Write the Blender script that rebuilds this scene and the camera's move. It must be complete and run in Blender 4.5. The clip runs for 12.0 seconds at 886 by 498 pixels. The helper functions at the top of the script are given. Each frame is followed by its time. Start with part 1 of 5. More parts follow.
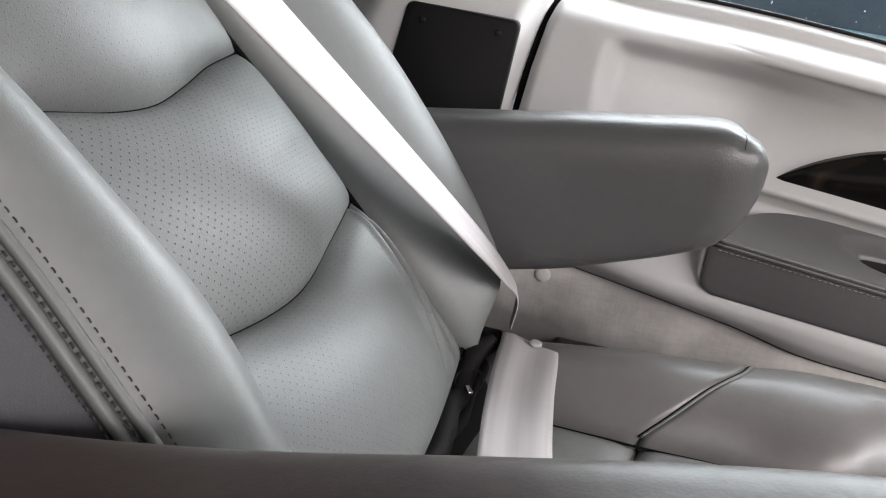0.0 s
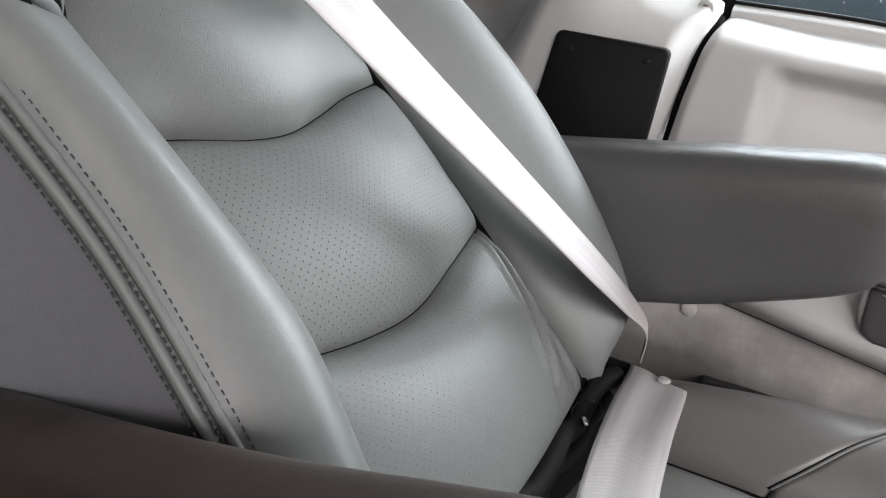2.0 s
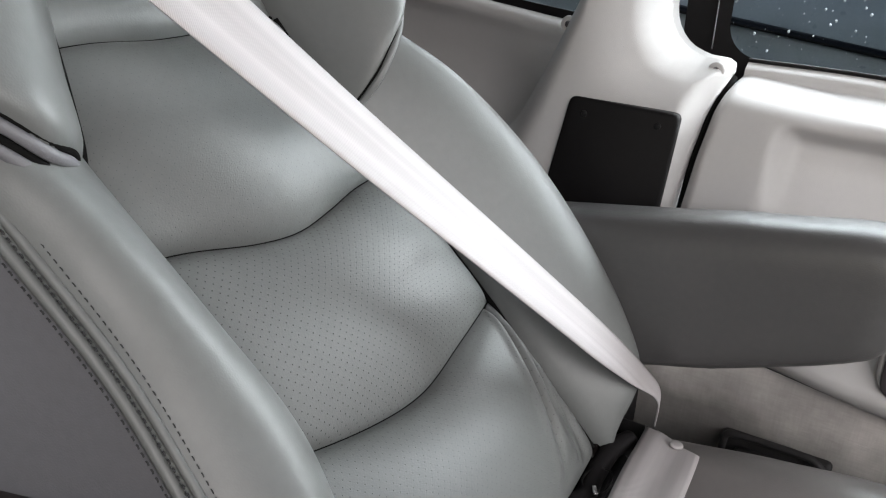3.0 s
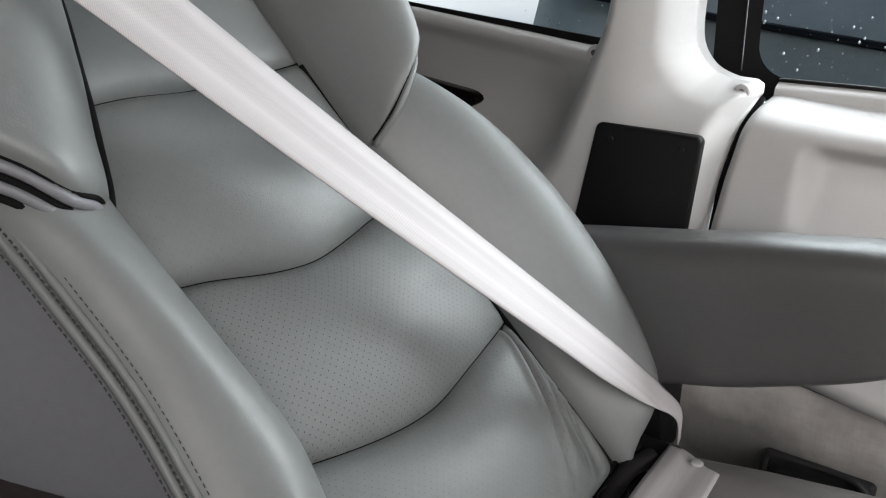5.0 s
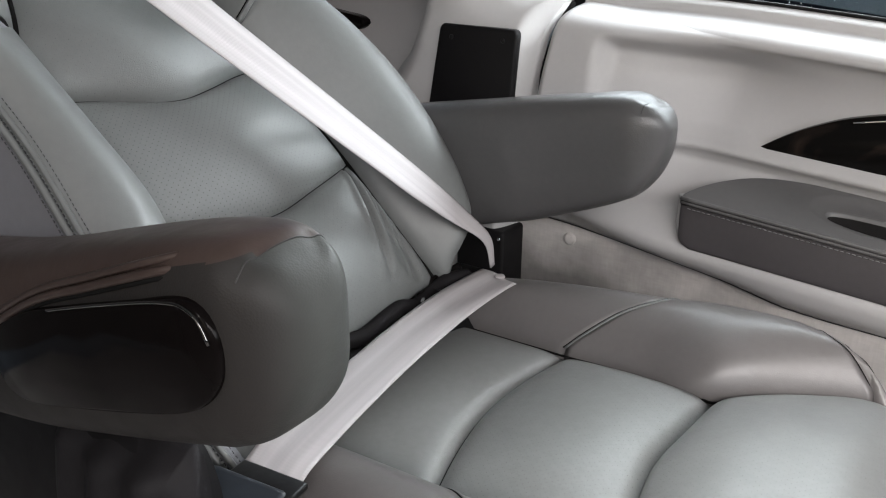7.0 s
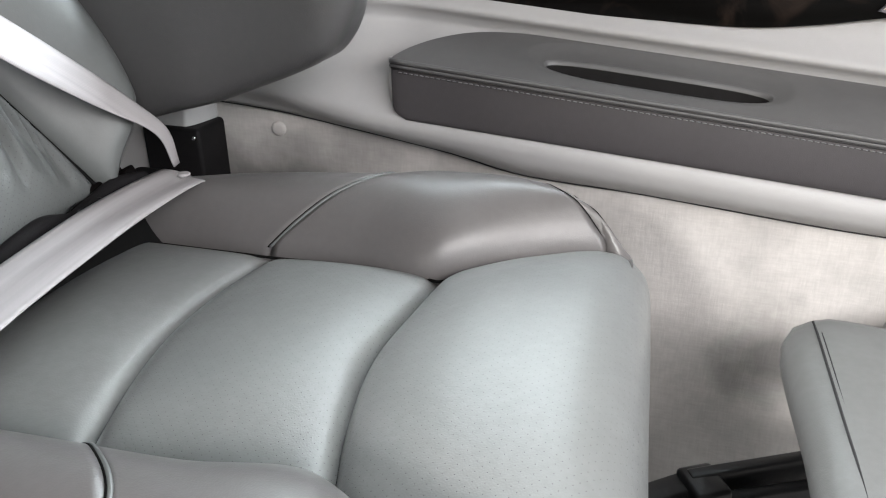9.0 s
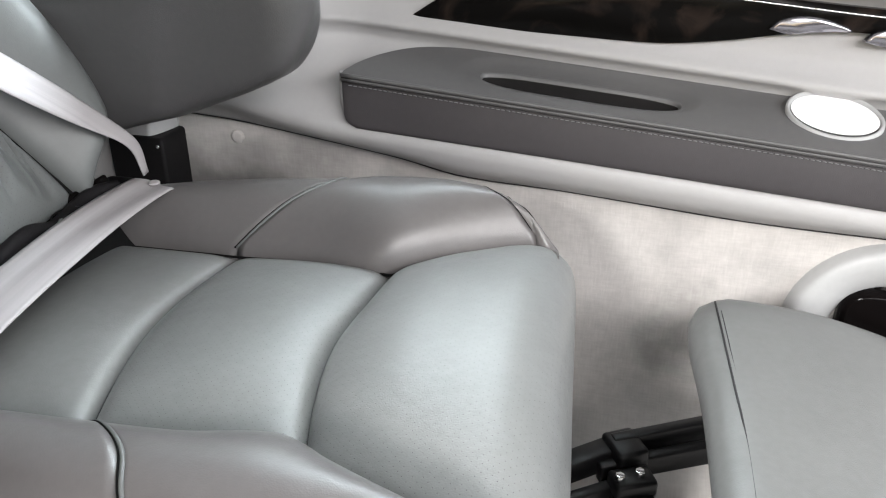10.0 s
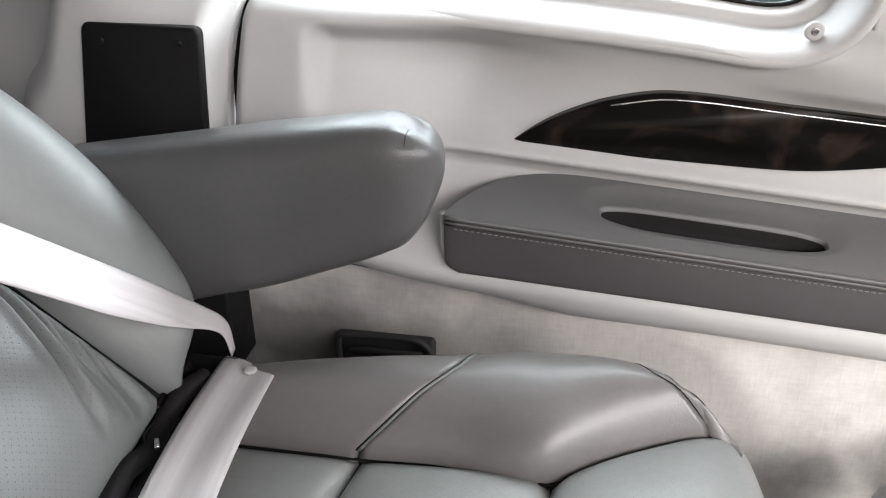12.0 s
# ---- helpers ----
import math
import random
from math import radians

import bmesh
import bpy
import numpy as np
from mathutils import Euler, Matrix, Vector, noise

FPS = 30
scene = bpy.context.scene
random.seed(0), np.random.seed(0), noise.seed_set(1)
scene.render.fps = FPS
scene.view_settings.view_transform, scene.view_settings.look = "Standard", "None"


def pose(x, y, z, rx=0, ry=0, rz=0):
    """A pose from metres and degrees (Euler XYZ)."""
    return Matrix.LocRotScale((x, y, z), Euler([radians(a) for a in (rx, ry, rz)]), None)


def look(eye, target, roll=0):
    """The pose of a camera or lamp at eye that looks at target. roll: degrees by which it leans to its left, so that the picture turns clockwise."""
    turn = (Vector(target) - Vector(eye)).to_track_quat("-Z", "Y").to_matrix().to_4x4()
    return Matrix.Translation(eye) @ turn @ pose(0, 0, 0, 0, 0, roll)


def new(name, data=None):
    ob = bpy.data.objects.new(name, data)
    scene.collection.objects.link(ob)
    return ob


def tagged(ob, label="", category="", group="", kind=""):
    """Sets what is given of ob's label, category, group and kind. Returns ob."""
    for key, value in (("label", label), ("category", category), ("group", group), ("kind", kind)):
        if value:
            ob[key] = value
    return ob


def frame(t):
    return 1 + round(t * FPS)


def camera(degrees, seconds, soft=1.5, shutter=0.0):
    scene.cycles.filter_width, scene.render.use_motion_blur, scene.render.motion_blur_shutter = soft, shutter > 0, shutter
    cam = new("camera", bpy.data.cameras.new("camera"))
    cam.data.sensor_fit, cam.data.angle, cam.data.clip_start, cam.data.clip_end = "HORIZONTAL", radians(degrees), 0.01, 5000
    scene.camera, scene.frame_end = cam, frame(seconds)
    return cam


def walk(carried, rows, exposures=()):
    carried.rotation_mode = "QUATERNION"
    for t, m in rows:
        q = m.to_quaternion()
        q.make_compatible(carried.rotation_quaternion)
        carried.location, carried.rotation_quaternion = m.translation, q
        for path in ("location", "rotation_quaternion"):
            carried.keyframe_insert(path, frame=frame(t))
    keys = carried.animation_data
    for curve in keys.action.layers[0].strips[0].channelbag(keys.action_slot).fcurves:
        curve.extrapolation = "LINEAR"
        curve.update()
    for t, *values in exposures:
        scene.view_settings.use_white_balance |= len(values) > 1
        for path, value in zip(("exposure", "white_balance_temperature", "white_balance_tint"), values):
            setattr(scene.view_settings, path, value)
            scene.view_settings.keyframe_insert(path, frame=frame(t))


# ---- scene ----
cam = camera(57.6, 12.0, soft=1.15)
PATH = [
    (0, (-0.219, -0.571, 0.78), (-0.593, 1.243, 0.027), 8.6),
    (0.5, (-0.217, -0.573, 0.788), (-0.808, 1.167, -0.002), 9.1),
    (1, (-0.193, -0.58, 0.805), (-0.894, 1.117, 0.011), 8.0),
    (1.5, (-0.18, -0.569, 0.802), (-0.951, 1.1, 0.016), 6.6),
    (2, (-0.175, -0.564, 0.796), (-0.978, 1.099, 0.029), 6.3),
    (2.5, (-0.139, -0.566, 0.805), (-1.043, 1.06, 0.072), 3.4),
    (3, (-0.145, -0.556, 0.855), (-1.075, 1.05, 0.109), 3.5),
    (5, (-0.075, -0.550, 0.875), (-1.207, 0.940, 0.168), -0.0),
    (5.5, (-0.070, -0.549, 0.876), (-1.216, 0.930, 0.169), -0.2),
    (6, (-0.069, -0.551, 0.868), (-1.225, 0.914, 0.150), -0.3),
    (6.5, (0.066, -0.576, 0.830), (-1.077, 0.912, 0.137), -0.1),
    (6.8, (0.141, -0.634, 0.806), (-0.977, 0.865, 0.098), 0.3),
    (7, (0.161, -0.655, 0.808), (-0.908, 0.870, 0.079), 0.3),
    (7.2, (0.194, -0.668, 0.813), (-0.793, 0.904, 0.068), 0.2),
    (7.5, (0.219, -0.678, 0.811), (-0.671, 0.950, 0.065), 0.3),
    (7.7, (0.220, -0.682, 0.808), (-0.601, 0.978, 0.053), 0.3),
    (9.3, (0.166, -0.510, 0.708), (-0.333, 1.204, -0.194), -0.2),
    (9.5, (0.171, -0.531, 0.723), (-0.296, 1.191, -0.180), 0.0),
    (10, (0.194, -0.595, 0.757), (-0.232, 1.136, -0.149), 0.1),
    (10.5, (0.173, -0.617, 0.766), (-0.198, 1.121, -0.152), 0.1),
    (11, (0.164, -0.596, 0.788), (-0.185, 1.147, -0.128), -0.2),
    (11.5, (0.121, -0.476, 0.784), (-0.193, 1.265, -0.148), 0.0),
    (12, (-0.004, -0.466, 0.859), (-0.300, 1.279, -0.072), -0.2),
]
EXPOSURES = [(0, 0.21, 6500, 12), (1, 0.20, 6450, 11), (2.5, 0.09, 6450, 10), (3, 0.00, 6450, 10), (5, -0.13, 6450, 9), (6, -0.13, 6450, 9), (7.1, -0.02, 6400, 10), (7.5, 0.05, 6400, 10), (9.5, 0.25, 6250, 8), (11, 0.24, 6250, 8), (12, 0.32, 6400, 10)]
walk(cam, [(t, look(eye, target, roll)) for t, eye, target, roll in PATH], EXPOSURES)

# ---- world and light ----
world = bpy.data.worlds.new("sky_world")
scene.world = world
world.use_nodes = True
wn = world.node_tree.nodes
wl = world.node_tree.links
wn.clear()
sky = wn.new("ShaderNodeTexSky")
sky.sky_type = "NISHITA"
sky.sun_disc = False
sky.sun_elevation = radians(25)
sky.sun_rotation = radians(197)
sky.air_density, sky.dust_density = 1.2, 1.0
bg = wn.new("ShaderNodeBackground")
bg.inputs["Strength"].default_value = 0.12
wout = wn.new("ShaderNodeOutputWorld")
wl.new(sky.outputs[0], bg.inputs[0])
wl.new(bg.outputs[0], wout.inputs[0])

sun_data = bpy.data.lights.new("sun", "SUN")
sun_data.energy = 3.6
sun_data.angle = radians(10)
sun_data.color = (1.0, 0.96, 0.92)
sun = new("sun", sun_data)
sun.matrix_world = look((-3.0, -10.0, 5.0), (0, 0, 0))


def window_lamp(name, eye, target, sx, sy, watts, colour, beam=180):
    d = bpy.data.lights.new(name, "AREA")
    d.shape, d.size, d.size_y, d.energy, d.color = "RECTANGLE", sx, sy, watts, colour
    d.spread = radians(beam)
    ob = new(name, d)
    ob.matrix_world = look(eye, target)
    return ob


# area lamps stand in for window daylight; near opening and windscreen are unseen
window_lamp("side_window_light", (0.22, 0.62, 1.00), (0.08, -0.2, 0.42), 1.6, 0.48, 20, (0.98, 1.0, 1.0))
# fill lamp added inside the cabin for daylight from the near side
window_lamp("near_fill_light", (0.95, -1.28, 1.42), (0.20, 0.05, 0.35), 1.2, 0.6, 29, (1.0, 0.93, 0.90), beam=150)
window_lamp("windscreen_light", (1.85, -0.6, 1.20), (0.3, -0.05, 0.35), 1.3, 0.6, 9.8, (1.0, 0.99, 0.98), beam=105)


# ---- materials ----
def mat(name, colour, rough=0.5, metal=0.0, grain=(), relief=(), vary=0.0, spots=None, coat=0.0, spec=0.5, sheen=0.0):
    """A surface with fine grain (scale, bump), broad unevenness (scale, bump) and a broad change of tone."""
    m = bpy.data.materials.new(name)
    m.use_nodes = True
    nt = m.node_tree
    b = nt.nodes["Principled BSDF"]
    b.inputs["Roughness"].default_value = rough
    b.inputs["Metallic"].default_value = metal
    b.inputs["Coat Weight"].default_value = coat
    b.inputs["Specular IOR Level"].default_value = spec
    b.inputs["Sheen Weight"].default_value = sheen
    tc = nt.nodes.new("ShaderNodeTexCoord")
    base = None
    rgb = nt.nodes.new("ShaderNodeRGB")
    rgb.outputs[0].default_value = (*colour, 1)
    base = rgb.outputs[0]

    def noise_tex(scale, detail=3.0):
        n = nt.nodes.new("ShaderNodeTexNoise")
        n.inputs["Scale"].default_value = scale
        n.inputs["Detail"].default_value = detail
        nt.links.new(tc.outputs["Object"], n.inputs["Vector"])
        return n

    if vary:
        for scale, amount in ((9.0, vary), (160.0, vary * 0.6)):
            n = noise_tex(scale)
            r = nt.nodes.new("ShaderNodeMapRange")
            r.inputs["From Min"].default_value, r.inputs["From Max"].default_value = 0.3, 0.7
            r.inputs["To Min"].default_value, r.inputs["To Max"].default_value = 1 - amount, 1 + amount
            nt.links.new(n.outputs["Fac"], r.inputs["Value"])
            mul = nt.nodes.new("ShaderNodeVectorMath")
            mul.operation = "SCALE"
            nt.links.new(base, mul.inputs[0])
            nt.links.new(r.outputs[0], mul.inputs["Scale"])
            base = mul.outputs[0]
        n = noise_tex(60.0)
        r = nt.nodes.new("ShaderNodeMapRange")
        r.inputs["To Min"].default_value, r.inputs["To Max"].default_value = rough - 0.07, rough + 0.07
        nt.links.new(n.outputs["Fac"], r.inputs["Value"])
        nt.links.new(r.outputs[0], b.inputs["Roughness"])
    height = None

    def add(socket, amount):
        nonlocal height
        s = nt.nodes.new("ShaderNodeMath")
        s.operation = "MULTIPLY"
        s.inputs[1].default_value = amount
        nt.links.new(socket, s.inputs[0])
        if height is None:
            height = s.outputs[0]
        else:
            a = nt.nodes.new("ShaderNodeMath")
            a.operation = "ADD"
            nt.links.new(height, a.inputs[0])
            nt.links.new(s.outputs[0], a.inputs[1])
            height = a.outputs[0]

    if grain:
        v = nt.nodes.new("ShaderNodeTexVoronoi")
        v.inputs["Scale"].default_value = grain[0]
        nt.links.new(tc.outputs["Object"], v.inputs["Vector"])
        add(v.outputs["Distance"], grain[1])
    if relief:
        add(noise_tex(relief[0]).outputs["Fac"], relief[1])
    if spots:
        # small punched holes on a staggered grid laid out in metres
        pitch, radius, tone = spots
        uv = nt.nodes.new("ShaderNodeSeparateXYZ")
        nt.links.new(tc.outputs["UV"], uv.inputs[0])

        def mth(op, a, bb=None):
            q = nt.nodes.new("ShaderNodeMath")
            q.operation = op
            for k, val in enumerate((a, bb)):
                if val is None:
                    continue
                if isinstance(val, (int, float)):
                    q.inputs[k].default_value = val
                else:
                    nt.links.new(val, q.inputs[k])
            return q.outputs[0]

        p = mth("ADD", uv.outputs[0], uv.outputs[1])
        s = mth("SUBTRACT", uv.outputs[0], uv.outputs[1])
        p = mth("SUBTRACT", mth("FRACT", mth("DIVIDE", p, pitch)), 0.5)
        s = mth("SUBTRACT", mth("FRACT", mth("DIVIDE", s, pitch)), 0.5)
        d = mth("SQRT", mth("ADD", mth("MULTIPLY", p, p), mth("MULTIPLY", s, s)))
        r = nt.nodes.new("ShaderNodeMapRange")
        r.inputs["From Min"].default_value, r.inputs["From Max"].default_value = radius * 0.7, radius * 1.2
        nt.links.new(d, r.inputs["Value"])
        mix = nt.nodes.new("ShaderNodeMix")
        mix.data_type = "RGBA"
        mix.inputs[6].default_value = (tone, tone, tone, 1)
        nt.links.new(r.outputs[0], mix.inputs[0])
        nt.links.new(base, mix.inputs[7])
        base = mix.outputs[2]
        add(r.outputs[0], 0.0006 * max(1 - tone / 0.13, 0.1))
    nt.links.new(base, b.inputs["Base Color"])
    if height is not None:
        bump = nt.nodes.new("ShaderNodeBump")
        bump.inputs["Strength"].default_value = 1.0
        bump.inputs["Distance"].default_value = 1.0
        nt.links.new(height, bump.inputs["Height"])
        nt.links.new(bump.outputs[0], b.inputs["Normal"])
    return m


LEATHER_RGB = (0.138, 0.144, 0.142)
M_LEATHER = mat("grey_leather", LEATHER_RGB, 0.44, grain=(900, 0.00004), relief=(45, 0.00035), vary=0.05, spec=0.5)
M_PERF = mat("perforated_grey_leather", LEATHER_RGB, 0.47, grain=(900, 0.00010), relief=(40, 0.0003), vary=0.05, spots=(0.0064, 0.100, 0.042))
M_PERF_WORN = mat("worn_perforated_grey_leather", LEATHER_RGB, 0.44, grain=(900, 0.00010), relief=(40, 0.0003), vary=0.05, spots=(0.0064, 0.088, 0.075))
M_PERF_FINE = mat("finely_perforated_grey_leather", LEATHER_RGB, 0.44, grain=(900, 0.00010), relief=(40, 0.0003), vary=0.05, spots=(0.0064, 0.048, 0.04), spec=0.5)
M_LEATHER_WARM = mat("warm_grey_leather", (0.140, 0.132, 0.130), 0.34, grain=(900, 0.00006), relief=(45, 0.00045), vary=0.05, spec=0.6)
# paler copies for cushion and leg rest, the top light put into the colour
M_CUSHION = mat("lightened_cushion_leather", (0.212, 0.217, 0.214), 0.37, grain=(900, 0.00008), relief=(40, 0.0006), vary=0.06, spots=(0.0064, 0.062, 0.065), spec=0.5)
M_LEG = mat("lightened_plain_leather", (0.185, 0.188, 0.185), 0.40, grain=(900, 0.00010), relief=(40, 0.0006), vary=0.06)
M_SIDE = mat("dark_grey_leather", (0.150, 0.150, 0.162), 0.5, grain=(900, 0.0001), relief=(40, 0.0005), vary=0.06)
M_ARM = mat("armrest_leather", (0.076, 0.0745, 0.0755), 0.33, grain=(800, 0.00012), relief=(30, 0.0010), vary=0.05)
# brown of a warm reflection put into the near armrest's leather colour
M_ARM_TINTED = mat("brown_tinted_armrest_leather", (0.047, 0.033, 0.029), 0.40, grain=(800, 0.00003), relief=(30, 0.0007), vary=0.09, spec=0.38)
M_ARM_FACE = mat("side_shaded_armrest_leather", (0.017, 0.0165, 0.0165), 0.55, grain=(800, 0.00009), relief=(30, 0.0010), vary=0.09, spec=0.22)
# dark side to paler end: shade and light put into the colour
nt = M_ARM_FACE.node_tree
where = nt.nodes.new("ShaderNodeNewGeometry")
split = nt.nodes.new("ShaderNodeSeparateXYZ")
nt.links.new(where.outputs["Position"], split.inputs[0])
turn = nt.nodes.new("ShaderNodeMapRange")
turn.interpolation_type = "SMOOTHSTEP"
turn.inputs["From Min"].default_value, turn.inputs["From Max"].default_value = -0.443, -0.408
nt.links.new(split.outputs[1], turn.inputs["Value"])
side_shade = nt.nodes.new("ShaderNodeMix")
side_shade.data_type = "RGBA"
side_shade.inputs[6].default_value = (0.018, 0.0165, 0.016, 1)
side_shade.inputs[7].default_value = (0.062, 0.066, 0.063, 1)
nt.links.new(turn.outputs[0], side_shade.inputs[0])
nt.links.new(side_shade.outputs[2], nt.nodes["Principled BSDF"].inputs["Base Color"])
M_THREAD = mat("grey_thread", (0.030, 0.030, 0.032), 0.75, relief=(1500, 0.0004))
M_PALE_THREAD = mat("pale_thread", (0.24, 0.24, 0.24), 0.7, relief=(1500, 0.0004))
# matt black for seams and gaps, their shade put into the colour
M_CREASE = mat("crevice_shade_black", (0.008, 0.008, 0.008), 0.95, relief=(300, 0.0003), spec=0.05)
M_TRIM = mat("pale_grey_plastic_trim", (0.415, 0.405, 0.403), 0.58, grain=(1300, 0.00008), relief=(8, 0.002), vary=0.02)
M_TRIM_LOW = mat("grey_plastic_trim", (0.42, 0.42, 0.42), 0.5, grain=(1300, 0.00008), vary=0.03)
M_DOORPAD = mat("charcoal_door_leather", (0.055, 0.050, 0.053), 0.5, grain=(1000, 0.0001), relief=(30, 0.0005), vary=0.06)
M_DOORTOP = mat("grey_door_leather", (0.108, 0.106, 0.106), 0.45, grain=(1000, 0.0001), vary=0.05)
M_BLACK = mat("black_plastic", (0.006, 0.0055, 0.006), 0.55, grain=(1200, 0.00005), vary=0.1, spec=0.16)
M_GLOSS = mat("black_gloss_plastic", (0.004, 0.0032, 0.0032), 0.14, spec=0.05)
M_RIM = mat("polished_black_rim", (0.006, 0.006, 0.006), 0.06, spec=0.9, coat=0.6)
# slot wall leather painted near black for the shade inside
M_GRIP = mat("shaded_grip_leather", (0.012, 0.011, 0.011), 0.7, grain=(1000, 0.0001), vary=0.1, spec=0.15)
M_CHROME = mat("chrome", (0.75, 0.75, 0.76), 0.12, metal=1.0)
M_STEEL = mat("black_painted_steel", (0.008, 0.008, 0.0085), 0.35, metal=0.0, spec=0.3, relief=(60, 0.0004), vary=0.15)
M_SLOT = mat("dark_slot_lining", (0.022, 0.020, 0.021), 0.6, grain=(1000, 0.0001), vary=0.1)
M_ROOF = mat("grey_headlining_fabric", (0.26, 0.255, 0.25), 0.9, relief=(400, 0.0004), vary=0.05)
M_ARMSEAM = mat("dark_seam_leather", (0.03, 0.029, 0.029), 0.6, relief=(300, 0.0003))
M_SHELL = mat("dark_grey_cabin_lining", (0.11, 0.108, 0.105), 0.8, relief=(300, 0.0004), vary=0.08)
M_DARKSKIRT = mat("black_leather", (0.014, 0.013, 0.014), 0.55, grain=(900, 0.0001), vary=0.1, spec=0.1)
M_DOME = mat("smoked_chrome", (0.34, 0.33, 0.36), 0.18, metal=0.8)
M_DROP = mat("rain_water", (0.50, 0.53, 0.55), 0.05, spec=0.8)
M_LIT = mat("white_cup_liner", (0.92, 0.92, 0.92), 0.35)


def webbing():
    m = mat("pale_belt_webbing", (0.62, 0.585, 0.59), 0.55)
    nt = m.node_tree
    b = nt.nodes["Principled BSDF"]
    tc = nt.nodes.new("ShaderNodeTexCoord")
    sep = nt.nodes.new("ShaderNodeSeparateXYZ")
    nt.links.new(tc.outputs["UV"], sep.inputs[0])
    w = nt.nodes.new("ShaderNodeTexWave")
    w.bands_direction = "DIAGONAL"
    w.inputs["Scale"].default_value = 380
    nt.links.new(tc.outputs["UV"], w.inputs["Vector"])
    bump = nt.nodes.new("ShaderNodeBump")
    bump.inputs["Distance"].default_value = 0.00010
    bump.inputs["Strength"].default_value = 0.8
    nt.links.new(w.outputs["Fac"], bump.inputs["Height"])
    nt.links.new(bump.outputs[0], b.inputs["Normal"])
    # woven lengthwise bands
    st = nt.nodes.new("ShaderNodeTexNoise")
    st.inputs["Scale"].default_value = 1.0
    st.inputs["Detail"].default_value = 4.0
    mp = nt.nodes.new("ShaderNodeMapping")
    mp.inputs["Scale"].default_value = (1.2, 70.0, 1.0)
    nt.links.new(tc.outputs["UV"], mp.inputs["Vector"])
    nt.links.new(mp.outputs[0], st.inputs["Vector"])
    ramp = nt.nodes.new("ShaderNodeValToRGB")
    ramp.color_ramp.elements[0].position, ramp.color_ramp.elements[0].color = 0.35, (0.41, 0.384, 0.390, 1)
    ramp.color_ramp.elements[1].position, ramp.color_ramp.elements[1].color = 0.65, (0.515, 0.489, 0.494, 1)
    nt.links.new(st.outputs["Fac"], ramp.inputs[0])
    mul = nt.nodes.new("ShaderNodeMix")
    mul.data_type, mul.blend_type = "RGBA", "MULTIPLY"
    mul.inputs[0].default_value = 0.07
    nt.links.new(ramp.outputs[0], mul.inputs[6])
    nt.links.new(w.outputs["Color"], mul.inputs[7])
    # lengthwise woven bands
    scaled = nt.nodes.new("ShaderNodeMath")
    scaled.operation = "MULTIPLY"
    scaled.inputs[1].default_value = 430.0
    nt.links.new(sep.outputs[1], scaled.inputs[0])
    sine = nt.nodes.new("ShaderNodeMath")
    sine.operation = "SINE"
    nt.links.new(scaled.outputs[0], sine.inputs[0])
    tone = nt.nodes.new("ShaderNodeMapRange")
    tone.inputs["From Min"].default_value, tone.inputs["From Max"].default_value = -1.0, 1.0
    tone.inputs["To Min"].default_value, tone.inputs["To Max"].default_value = 0.93, 1.05
    nt.links.new(sine.outputs[0], tone.inputs["Value"])
    band = nt.nodes.new("ShaderNodeVectorMath")
    band.operation = "SCALE"
    nt.links.new(mul.outputs[2], band.inputs[0])
    nt.links.new(tone.outputs[0], band.inputs["Scale"])
    nt.links.new(band.outputs[0], b.inputs["Base Color"])
    return m


M_BELT = webbing()


